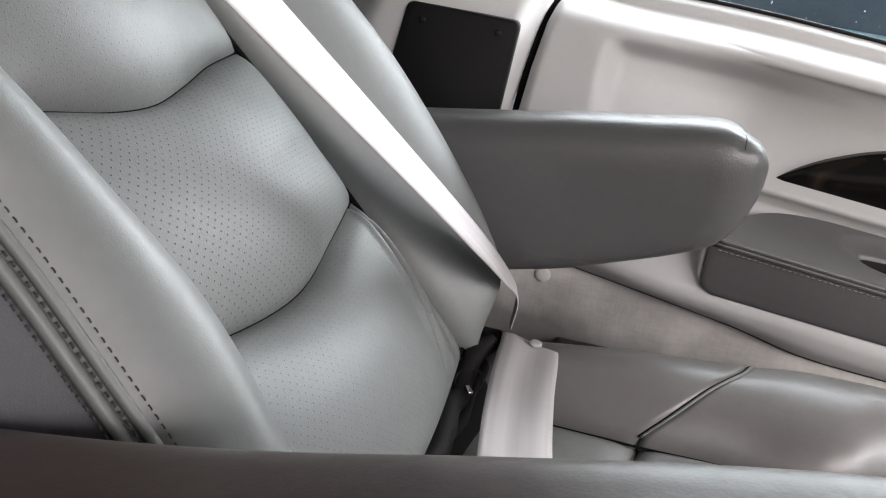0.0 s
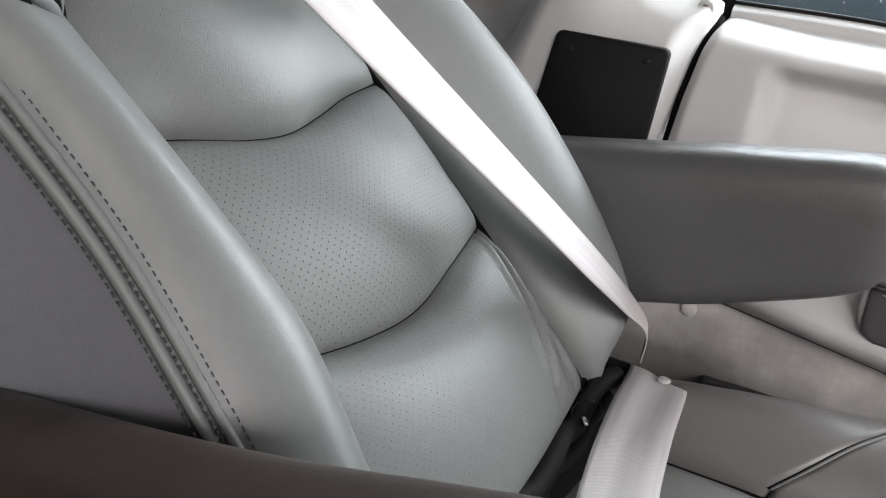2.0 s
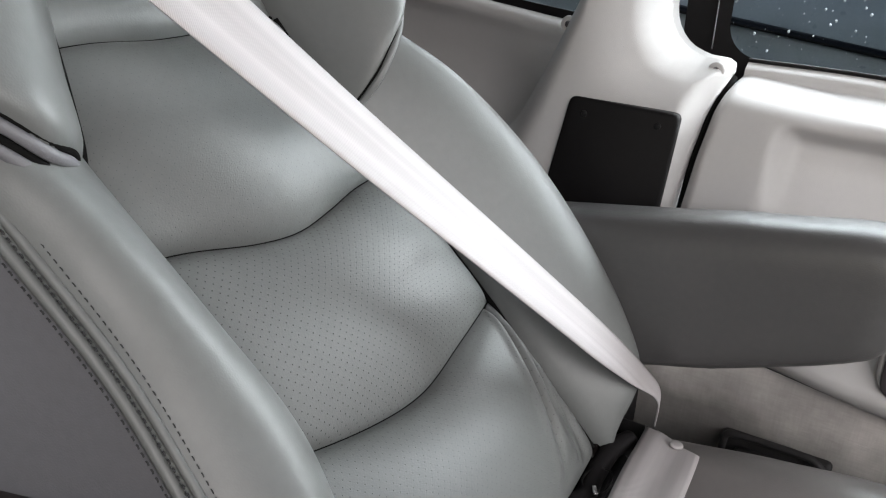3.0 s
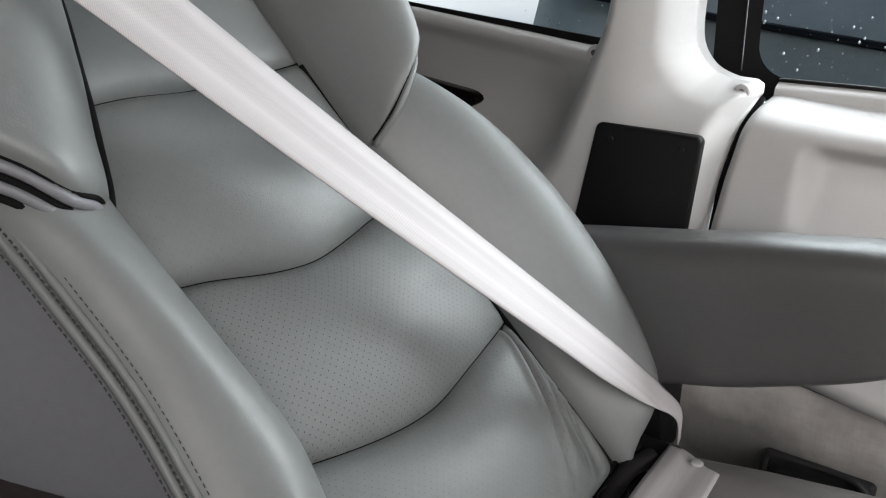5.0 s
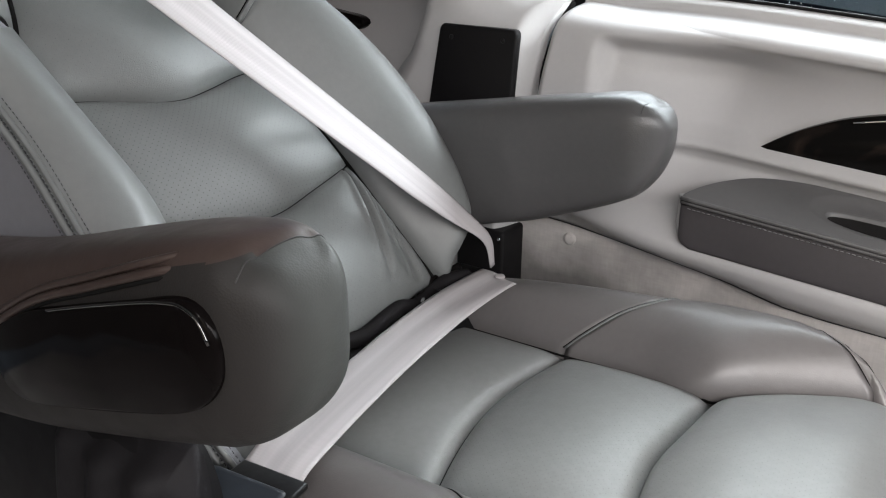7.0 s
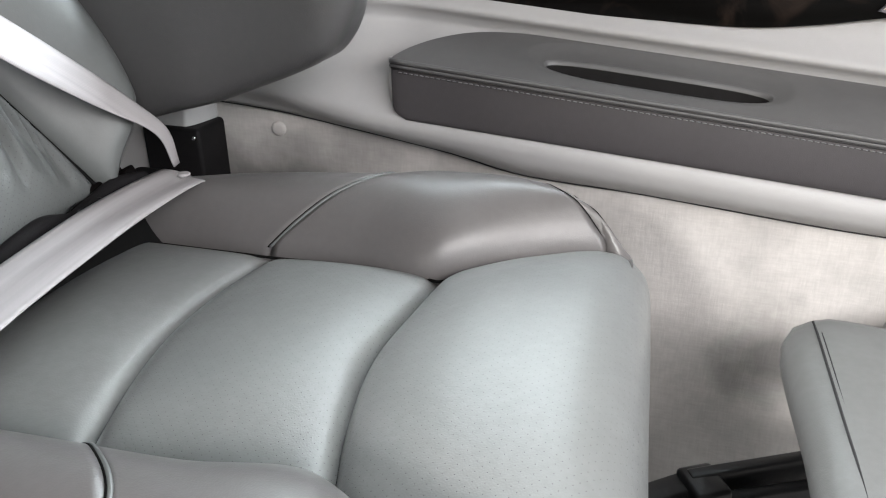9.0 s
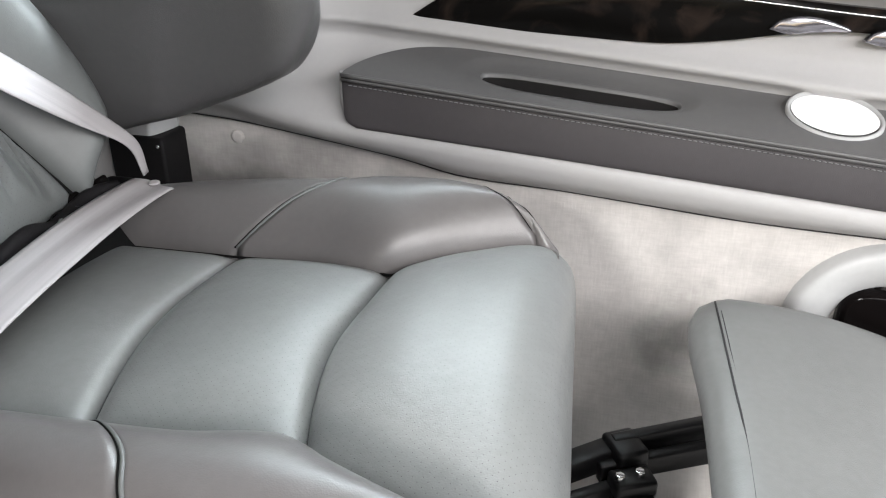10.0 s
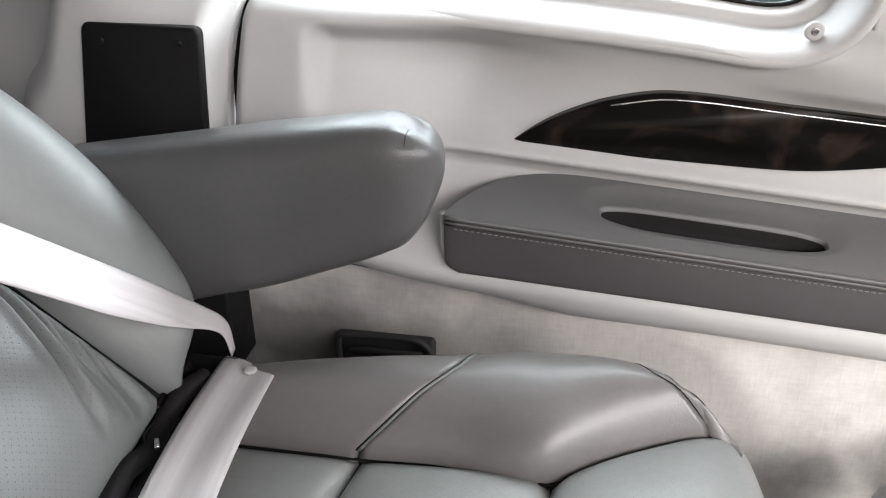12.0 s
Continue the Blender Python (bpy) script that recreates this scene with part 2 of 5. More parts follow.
def carpet_mat(name, light, dark, scale, dark_patches=()):
    m = mat(name, light, 0.9, sheen=0.3)
    nt = m.node_tree
    b = nt.nodes["Principled BSDF"]
    tc = nt.nodes.new("ShaderNodeTexCoord")
    outs = []
    for sc in ((scale, 60, 18), (60, scale, 18), (70, 70, 70)):
        mp = nt.nodes.new("ShaderNodeMapping")
        mp.inputs["Scale"].default_value = (sc[0], sc[2], sc[1])
        nt.links.new(tc.outputs["Object"], mp.inputs["Vector"])
        n = nt.nodes.new("ShaderNodeTexNoise")
        n.inputs["Scale"].default_value = 1.0
        n.inputs["Detail"].default_value = 4
        nt.links.new(mp.outputs[0], n.inputs["Vector"])
        outs.append(n.outputs["Fac"])
    a = nt.nodes.new("ShaderNodeMath")
    a.operation = "ADD"
    nt.links.new(outs[0], a.inputs[0])
    nt.links.new(outs[1], a.inputs[1])
    a2 = nt.nodes.new("ShaderNodeMath")
    a2.operation = "ADD"
    nt.links.new(a.outputs[0], a2.inputs[0])
    nt.links.new(outs[2], a2.inputs[1])
    ramp = nt.nodes.new("ShaderNodeValToRGB")
    ramp.color_ramp.elements[0].position, ramp.color_ramp.elements[0].color = 0.40, (*dark, 1)
    ramp.color_ramp.elements[1].position, ramp.color_ramp.elements[1].color = 0.62, (*light, 1)
    third = nt.nodes.new("ShaderNodeMath")
    third.operation = "DIVIDE"
    third.inputs[1].default_value = 3.0
    nt.links.new(a2.outputs[0], third.inputs[0])
    nt.links.new(third.outputs[0], ramp.inputs[0])
    # broad grubby patches
    patch = nt.nodes.new("ShaderNodeTexNoise")
    patch.inputs["Scale"].default_value = 11.0
    patch.inputs["Detail"].default_value = 6.0
    nt.links.new(tc.outputs["Object"], patch.inputs["Vector"])
    worn = nt.nodes.new("ShaderNodeMapRange")
    worn.inputs["From Min"].default_value, worn.inputs["From Max"].default_value = 0.36, 0.58
    worn.inputs["To Min"].default_value, worn.inputs["To Max"].default_value = 0.80, 1.0
    nt.links.new(patch.outputs["Fac"], worn.inputs["Value"])
    dirt = nt.nodes.new("ShaderNodeVectorMath")
    dirt.operation = "SCALE"
    nt.links.new(ramp.outputs[0], dirt.inputs[0])
    nt.links.new(worn.outputs[0], dirt.inputs["Scale"])
    colour = dirt.outputs[0]
    # dark ragged patches; the rear one adds painted armrest shade to grime
    for centre, reach in dark_patches:
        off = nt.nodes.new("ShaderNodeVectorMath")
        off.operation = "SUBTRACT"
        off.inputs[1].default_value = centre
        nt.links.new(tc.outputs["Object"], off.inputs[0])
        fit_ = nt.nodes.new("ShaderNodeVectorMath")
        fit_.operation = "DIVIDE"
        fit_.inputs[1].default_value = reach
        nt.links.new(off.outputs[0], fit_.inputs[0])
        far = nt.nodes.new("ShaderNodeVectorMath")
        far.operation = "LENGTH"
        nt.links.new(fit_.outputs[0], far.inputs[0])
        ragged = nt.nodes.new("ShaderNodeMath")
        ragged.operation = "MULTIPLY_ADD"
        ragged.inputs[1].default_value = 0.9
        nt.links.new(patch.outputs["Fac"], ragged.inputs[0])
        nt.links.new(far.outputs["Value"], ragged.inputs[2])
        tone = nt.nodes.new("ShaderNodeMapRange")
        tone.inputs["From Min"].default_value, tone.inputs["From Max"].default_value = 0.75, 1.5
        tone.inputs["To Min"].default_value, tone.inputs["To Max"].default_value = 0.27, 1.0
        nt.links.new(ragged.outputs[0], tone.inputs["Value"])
        darkened = nt.nodes.new("ShaderNodeVectorMath")
        darkened.operation = "SCALE"
        nt.links.new(colour, darkened.inputs[0])
        nt.links.new(tone.outputs[0], darkened.inputs["Scale"])
        colour = darkened.outputs[0]
    nt.links.new(colour, b.inputs["Base Color"])
    bump = nt.nodes.new("ShaderNodeBump")
    bump.inputs["Distance"].default_value = 0.0022
    bump.inputs["Strength"].default_value = 0.40
    nt.links.new(third.outputs[0], bump.inputs["Height"])
    nt.links.new(bump.outputs[0], b.inputs["Normal"])
    return m


# beside the leg rest; under the far armrest, grime with painted shade
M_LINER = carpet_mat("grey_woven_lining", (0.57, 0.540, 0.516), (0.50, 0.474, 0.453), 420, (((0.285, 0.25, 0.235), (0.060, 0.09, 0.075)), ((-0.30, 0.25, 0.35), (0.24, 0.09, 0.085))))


def wood_mat():
    m = mat("dark_burl_wood_veneer", (0.02, 0.015, 0.012), 0.24, spec=0.07)
    nt = m.node_tree
    b = nt.nodes["Principled BSDF"]
    tc = nt.nodes.new("ShaderNodeTexCoord")
    n = nt.nodes.new("ShaderNodeTexNoise")
    n.inputs["Scale"].default_value = 14
    n.inputs["Detail"].default_value = 8
    n.inputs["Distortion"].default_value = 1.6
    nt.links.new(tc.outputs["Object"], n.inputs["Vector"])
    ramp = nt.nodes.new("ShaderNodeValToRGB")
    ramp.color_ramp.elements[0].position, ramp.color_ramp.elements[0].color = 0.52, (0.005, 0.0047, 0.0044, 1)
    ramp.color_ramp.elements[1].position, ramp.color_ramp.elements[1].color = 0.80, (0.036, 0.025, 0.020, 1)
    nt.links.new(n.outputs["Fac"], ramp.inputs[0])
    nt.links.new(ramp.outputs[0], b.inputs["Base Color"])
    return m


M_WOOD = wood_mat()


def glass_mat():
    m = bpy.data.materials.new("window_glass")
    m.use_nodes = True
    b = m.node_tree.nodes["Principled BSDF"]
    b.inputs["Base Color"].default_value = (0.80, 0.86, 0.88, 1)
    b.inputs["Transmission Weight"].default_value = 1.0
    b.inputs["Roughness"].default_value = 0.0
    b.inputs["IOR"].default_value = 1.05
    return m


M_GLASS = glass_mat()


# ---- building helpers ----
def thing(name, label, category, at=(0, 0, 0), group="", kind=""):
    e = new(name)
    e.location = at
    e.empty_display_size = 0.05
    return tagged(e, label, category, group, kind)


def part(name, bm, material, parent, label="", smooth=True):
    me = bpy.data.meshes.new(name)
    bmesh.ops.recalc_face_normals(bm, faces=bm.faces)
    for f in bm.faces:
        f.smooth = smooth
    bm.to_mesh(me)
    bm.free()
    me.materials.append(material)
    ob = new(name, me)
    if parent is not None:
        ob.parent = parent
        chain, off = parent, Vector((0, 0, 0))
        while chain is not None:
            off += chain.location
            chain = chain.parent
        ob.location = -off
    if label:
        ob["label"] = label
    return ob


def curve(pts):
    """A smooth curve through points, by share of its length."""
    p = [Vector(tuple(q) + (0.0,) * (3 - len(q))) for q in pts]
    if len(p) == 2:
        return lambda t: p[0].lerp(p[1], t)
    ds = [0.0]
    for a, b in zip(p, p[1:]):
        ds.append(ds[-1] + (b - a).length)
    ds = [d / ds[-1] for d in ds]

    def at(t):
        t = min(max(t, 0.0), 1.0)
        i = 0
        while i < len(p) - 2 and t > ds[i + 1]:
            i += 1
        h = ds[i + 1] - ds[i]
        f = (t - ds[i]) / h

        def slope(j):
            if j == 0:
                return (p[1] - p[0]) / (ds[1] - ds[0])
            if j == len(p) - 1:
                return (p[-1] - p[-2]) / (ds[-1] - ds[-2])
            return (p[j + 1] - p[j - 1]) / (ds[j + 1] - ds[j - 1])

        m0, m1 = slope(i) * h, slope(i + 1) * h
        f2, f3 = f * f, f * f * f
        return p[i] * (2 * f3 - 3 * f2 + 1) + m0 * (f3 - 2 * f2 + f) + p[i + 1] * (3 * f2 - 2 * f3) + m1 * (f3 - f2)

    return at


def lerp_table(rows, x):
    """Smooth interpolation in rows of (x, value), without steps between the rows."""
    if x <= rows[0][0]:
        return rows[0][1]
    n = len(rows)

    def slope(k):
        lo, hi = max(k - 1, 0), min(k + 1, n - 1)
        return (rows[hi][1] - rows[lo][1]) / (rows[hi][0] - rows[lo][0])

    for k in range(n - 1):
        (a, va), (b, vb) = rows[k], rows[k + 1]
        if x <= b:
            h = b - a
            f = (x - a) / h
            f2, f3 = f * f, f * f * f
            return va * (2 * f3 - 3 * f2 + 1) + slope(k) * h * (f3 - 2 * f2 + f) + vb * (3 * f2 - 2 * f3) + slope(k + 1) * h * (f3 - f2)
    return rows[-1][1]


def step(a, b, x):
    f = min(max((x - a) / (b - a), 0.0), 1.0)
    return f * f * (3 - 2 * f)


def grid_mesh(bm, pts, closed=False, uvs=None):
    """Faces over rows of places; closed: each row is a ring."""
    vs = [[bm.verts.new(p) for p in row] for row in pts]
    layer = bm.loops.layers.uv.verify() if uvs else None
    for i in range(len(vs) - 1):
        n = len(vs[i])
        for j in range(n if closed else n - 1):
            k = (j + 1) % n
            f = bm.faces.new((vs[i][j], vs[i][k], vs[i + 1][k], vs[i + 1][j]))
            if uvs:
                for lp, (a, b) in zip(f.loops, ((i, j), (i, k), (i + 1, k), (i + 1, j))):
                    lp[layer].uv = uvs[a][b]
    return vs


def pad(frame_fn, low, high, left, right, height, nu=36, nv=36, roll=0.011, radius=0.0055, skirt=0.02):
    """A sewn leather panel between four edge curves (low and high run along u, left and right along v). Its edges roll down
    into the seams; height(u, v) is the stuffing above them."""
    c0, c1, d0, d1 = curve(low), curve(high), curve(left), curve(right)
    p00, p10, p01, p11 = c0(0), c0(1), c1(0), c1(1)

    def share(i, n):
        t = i / n
        return 0.5 - 0.5 * math.cos(math.pi * t) if n > 4 else t

    flat = []
    for j in range(nv + 1):
        v = share(j, nv)
        row = []
        for i in range(nu + 1):
            u = share(i, nu)
            q = c0(u) * (1 - v) + c1(u) * v + d0(v) * (1 - u) + d1(v) * u
            q -= p00 * (1 - u) * (1 - v) + p10 * u * (1 - v) + p01 * (1 - u) * v + p11 * u * v
            row.append((u, v, q))
        flat.append(row)
    wide = max((c0(0.5) - c1(0.5)).length, 0.01)
    broad = max((d0(0.5) - d1(0.5)).length, 0.01)
    bm = bmesh.new()
    pts, uvs = [], []
    for row in flat:
        a, b = [], []
        for u, v, q in row:
            du, dv = min(u, 1 - u) * broad, min(v, 1 - v) * wide
            e = (1 - math.exp(-du / radius)) * (1 - math.exp(-dv / radius))
            a.append(frame_fn(q.x, q.y, q.z + height(u, v) + roll * (e - 1)))
            b.append((q.x, q.y))
        pts.append(a)
        uvs.append(b)
    vs = grid_mesh(bm, pts, uvs=uvs)
    # the turned-in edge
    rim = [(r, 0) for r in range(nv + 1)] + [(nv, c) for c in range(1, nu + 1)]
    rim += [(r, nu) for r in range(nv - 1, -1, -1)] + [(0, c) for c in range(nu - 1, 0, -1)]
    under = []
    for r, c in rim:
        u, v, q = flat[r][c]
        under.append(bm.verts.new(frame_fn(q.x, q.y, q.z + height(u, v) - roll - skirt)))
    n = len(rim)
    for k in range(n):
        r, c = rim[k]
        r2, c2 = rim[(k + 1) % n]
        bm.faces.new((vs[r][c], under[k], under[(k + 1) % n], vs[r2][c2]))
    bm.faces.new(under)
    return bm


def loft(sections, frame_fn=None, along=24, around=28, cap=True, uv=False):
    """A skin over rings; each section is a list of the same number of points, the last joined to the first."""
    n = len(sections[0])
    lines = [curve([s[k] for s in sections]) for k in range(n)]
    bm = bmesh.new()
    rows = []
    for i in range(along + 1):
        ring = [lines[k](i / along) for k in range(n)]
        closed = curve(ring + [ring[0]])
        row = [closed(j / around) for j in range(around)]
        rows.append([frame_fn(*p) if frame_fn else p for p in row])
    vs = grid_mesh(bm, rows, closed=True)
    if cap:
        for ring in (vs[0], vs[-1]):
            mid = bm.verts.new(sum((v.co for v in ring), Vector()) / len(ring))
            for j in range(len(ring)):
                bm.faces.new((ring[j], ring[(j + 1) % len(ring)], mid))
    return bm


def tube(points, radius, steps=None, sides=8, frame_fn=None):
    """A round cord along points."""
    c = curve(points)
    steps = steps or 6 * len(points)
    ps = [c(i / steps) for i in range(steps + 1)]
    if frame_fn:
        ps = [Vector(frame_fn(*p)) for p in ps]
    bm = bmesh.new()
    rows = []
    for i, p in enumerate(ps):
        d = (ps[min(i + 1, steps)] - ps[max(i - 1, 0)]).normalized()
        side = d.cross(Vector((0.3, 0.2, 1))).normalized()
        up = side.cross(d)
        rows.append([p + (side * math.cos(a) + up * math.sin(a)) * radius for a in (2 * math.pi * k / sides for k in range(sides))])
    vs = grid_mesh(bm, rows, closed=True)
    bm.faces.new(vs[0])
    bm.faces.new(vs[-1])
    return bm


def stitches(points, frame_fn, count, length, radius):
    """Short thread stitches in a row along points, in one mesh."""
    c = curve(points)
    bm = bmesh.new()
    for i in range(count):
        a = Vector(frame_fn(*c((i + 0.5 - length / 2) / count)))
        b = Vector(frame_fn(*c((i + 0.5 + length / 2) / count)))
        d = (b - a)
        side = d.cross(Vector((0.3, 0.2, 1))).normalized() * radius
        up = side.cross(d).normalized() * radius
        ring = []
        for p in (a, a.lerp(b, 0.5) + up * 0.5, b):
            ring.append([bm.verts.new(p + side), bm.verts.new(p + up), bm.verts.new(p - side), bm.verts.new(p - up)])
        for r, q in zip(ring, ring[1:]):
            for k in range(4):
                bm.faces.new((r[k], r[(k + 1) % 4], q[(k + 1) % 4], q[k]))
        bm.faces.new(ring[0])
        bm.faces.new(ring[-1])
    return bm


def box(size, at=(0, 0, 0), bevel=0.0, segments=3, turn=None):
    bm = bmesh.new()
    bmesh.ops.create_cube(bm, size=1.0)
    for v in bm.verts:
        v.co = Vector((v.co.x * size[0], v.co.y * size[1], v.co.z * size[2]))
    if bevel:
        bmesh.ops.bevel(bm, geom=bm.edges[:], offset=bevel, segments=segments, profile=0.5, affect="EDGES")
    m = Matrix.Translation(at) @ (turn or Matrix())
    bmesh.ops.transform(bm, matrix=m, verts=bm.verts)
    return bm


def join(*bms):
    out = bmesh.new()
    for b in bms:
        me = bpy.data.meshes.new("temp")
        b.to_mesh(me)
        b.free()
        out.from_mesh(me)
        bpy.data.meshes.remove(me)
    return out


def disc(radius, depth, at, axis="Y", sides=32, bevel=0.0):
    bm = bmesh.new()
    bmesh.ops.create_cone(bm, cap_ends=True, segments=sides, radius1=radius, radius2=radius, depth=depth)
    if bevel:
        rims = [e for e in bm.edges if len(e.link_faces) == 2 and any(len(f.verts) > 4 for f in e.link_faces)]
        bmesh.ops.bevel(bm, geom=rims, offset=bevel, segments=3, profile=0.5, affect="EDGES")
    turn = {"Y": Matrix.Rotation(radians(90), 4, "X"), "X": Matrix.Rotation(radians(90), 4, "Y"), "Z": Matrix()}[axis]
    bmesh.ops.transform(bm, matrix=Matrix.Translation(at) @ turn, verts=bm.verts)
    return bm


def outline_slab(pts, y_front, y_back, smooth_steps=64, round_edge=0.004, fn=None):
    """A slab with a smooth closed outline in (x, z) between two depths, its front edge rounded."""
    c = curve(list(pts) + [pts[0]]) if smooth_steps else None
    ring = [c(i / smooth_steps) for i in range(smooth_steps)] if smooth_steps else [Vector((p[0], p[1], 0)) for p in pts]
    mid = sum(ring, Vector()) / len(ring)
    bm = bmesh.new()
    rows = []
    for inset, y in ((0.0, y_back), (0.0, y_front + round_edge), (round_edge * 0.3, y_front + round_edge * 0.3), (round_edge, y_front)):
        row = []
        for p in ring:
            d = (mid - p)
            q = p + d.normalized() * min(inset, d.length)
            row.append(fn(q.x, y, q.y) if fn else (q.x, y, q.y))
        rows.append(row)
    vs = grid_mesh(bm, rows, closed=True)
    bm.faces.new(vs[0])
    bm.faces.new(vs[-1])
    return bm


# ---- the vehicle shell ----
LEAN = -0.088  # the trim lines run down towards the front
LOW_EDGE = [(-0.36, 0.463), (-0.266, 0.456), (-0.166, 0.442), (-0.068, 0.427), (0.005, 0.4115), (0.132, 0.404), (0.321, 0.389), (0.478, 0.384), (0.75, 0.378), (1.2, 0.37)]
GAP = [(0.36, -0.346), (0.50, -0.340), (0.585, -0.335), (0.653, -0.329), (0.70, -0.322), (0.728, -0.315), (0.748, -0.309)]


def wall_z(x, z):
    return z + LEAN * x


def line_at(rows, x):
    if x <= rows[0][0]:
        return rows[0][1]
    for (a, va), (b, vb) in zip(rows, rows[1:]):
        if x <= b:
            return va + (vb - va) * (x - a) / (b - a)
    return rows[-1][1]


def trim_z(x, z):
    """Height on the door trim: the sill runs flatter than the armrest, and the lower edge bows."""
    k = step(0.66, 0.717, z)
    low = line_at(LOW_EDGE, x) - (0.411 + LEAN * x)
    return z + (LEAN * (1 - k) - 0.068 * k) * x + low * step(0.46, 0.411, z)


def skin(name, fn, xs, zs, material, parent, label="", thick=0.012, back=(0, 1, 0)):
    """A moulded wall panel: its face is fn(x, z) and it has thickness behind."""
    bm = bmesh.new()
    front = [[Vector(fn(x, z)) for x in xs] for z in zs]
    rear = [[p + Vector(back) * thick for p in row] for row in front]
    a = grid_mesh(bm, front)
    b = grid_mesh(bm, rear)
    nr, nc = len(zs), len(xs)
    edge = [(0, c) for c in range(nc)] + [(r, nc - 1) for r in range(1, nr)]
    edge += [(nr - 1, c) for c in range(nc - 2, -1, -1)] + [(r, 0) for r in range(nr - 2, 0, -1)]
    for k in range(len(edge)):
        (r, c), (r2, c2) = edge[k], edge[(k + 1) % len(edge)]
        bm.faces.new((a[r][c], a[r2][c2], b[r2][c2], b[r][c]))
    return part(name, bm, material, parent, label)


def span(a, b, n):
    return [a + (b - a) * i / n for i in range(n + 1)]


side_wall = thing("wall_side", "pale grey moulded plastic side trim of a van cabin", "wall", kind="structure")

# depth of the door trim by height: beside the pillar, and along the armrest
DOOR_REAR = [(0.411, 0.254), (0.438, 0.246), (0.46, 0.236), (0.51, 0.230), (0.57, 0.240), (0.63, 0.252), (0.675, 0.262), (0.689, 0.272), (0.698, 0.294), (0.705, 0.330), (0.709, 0.343), (0.717, 0.348)]
DOOR_FRONT = [(0.411, 0.252), (0.418, 0.238), (0.431, 0.223), (0.447, 0.2155), (0.457, 0.2145), (0.464, 0.217), (0.49, 0.24), (0.540, 0.300), (0.554, 0.297), (0.562, 0.288), (0.574, 0.298), (0.59, 0.307),
              (0.64, 0.311), (0.672, 0.300), (0.686, 0.2875), (0.691, 0.2880), (0.697, 0.303), (0.703, 0.331), (0.708, 0.345), (0.717, 0.350)]
DOOR_FLAT = [(0.58, 0.306), (0.645, 0.304), (0.662, 0.294), (0.680, 0.2880), (0.717, 0.2875)]


# lower line of the side window, round its front corner
SEAL_LINE = [(-0.312, 0.7400), (-0.20, 0.7392), (-0.10, 0.7342), (-0.02, 0.7275), (0.03, 0.7230), (0.06, 0.7200), (0.09, 0.7168), (0.12, 0.7130), (0.145, 0.7096), (0.166, 0.7078), (0.182, 0.7088), (0.195, 0.7130),
             (0.204, 0.7208), (0.2085, 0.732), (0.211, 0.76), (0.2115, 0.83), (0.212, 0.92), (0.212, 1.02), (0.212, 1.15)]


def door_face(u, z):
    edge = line_at(GAP, z + 0.030) + 0.0010
    x = edge + (u + 0.327)
    f = step(-0.27, -0.10, x - 0.25 * (z - 0.6))
    y = lerp_table(DOOR_REAR, z) * (1 - f) + lerp_table(DOOR_FRONT, z) * f
    # ahead of the window the trim runs flat
    g = step(0.12, 0.26, x) * step(0.64, 0.66, z)
    y = y * (1 - g) + lerp_table(DOOR_FLAT, z) * g
    # the pressed hollow below the window ledge
    y += 0.024 * step(-0.262, -0.238, x) * step(0.680, 0.655, z) * step(0.570, 0.645, z) * step(0.02, -0.14, x)
    # the rounded rear edge of the door
    y += 0.011 * math.exp(-(((u + 0.327) / 0.005) ** 2))
    up = trim_z(x, z)
    if 0.10 < x < 0.244:
        # it stops short of the window moulding
        rim = line_at(SEAL_LINE[:10], x) - 0.037 if x < 0.166 else 0.753 - math.sqrt(0.0815 ** 2 - (x - 0.166) ** 2)
        up += step(0.10, 0.165, x) * (min(up, rim) - up)
    return (x, y, up)


zs = [0.411 + 0.3060 * (i / 90) for i in range(91)]
xs = span(-0.327, -0.30, 12) + span(-0.297, -0.05, 44) + span(-0.04, 1.10, 60)
skin("door_trim", door_face, xs, zs, M_TRIM, side_wall, "pale grey moulded door trim")


# stepped moulding round the window: lip, flat band and rolled shoulder
MOULDING = [(-0.003, 0.3530), (0.000, 0.3495), (0.0012, 0.3475), (0.0040, 0.3410), (0.0060, 0.3384), (0.0074, 0.3374), (0.0110, 0.3369), (0.0160, 0.3362), (0.0172, 0.3350), (0.0195, 0.3280), (0.0235, 0.3120), (0.0275, 0.2985),
            (0.0320, 0.2900), (0.0370, 0.2868), (0.0430, 0.2866), (0.0440, 0.3450), (0.010, 0.360)]


def seal_point(t, out, y):
    """A point beside the window line, moved outwards and to a depth."""
    p, q = SEAL(max(t - 0.004, 0.0)), SEAL(min(t + 0.004, 1.0))
    d = (q - p).normalized()
    m = SEAL(t)
    return Vector((m.x + d.y * out, y - 0.09 * max(m.y - 0.74, 0.0), m.y - d.x * out))


SEAL = curve(SEAL_LINE)
bm = bmesh.new()
grid_mesh(bm, [[seal_point(i / 180, o, y) for o, y in MOULDING] for i in range(181)], closed=True)
part("window_surround", bm, M_TRIM, side_wall, "pale stepped moulding round the window")
part("window_seal", tube([seal_point(i / 120, -0.0014, 0.3490) for i in range(121)], 0.0022, 240, 8), M_BLACK, side_wall, "black rubber window seal")
# thin dark cord drawn as the shadow line under the door trim
part("trim_shadow_line", tube([(x, 0.2535, z - 0.0012) for x, z in LOW_EDGE], 0.0008, 90, 6), M_SLOT, side_wall, "dark cord as the shadow line below the door trim")

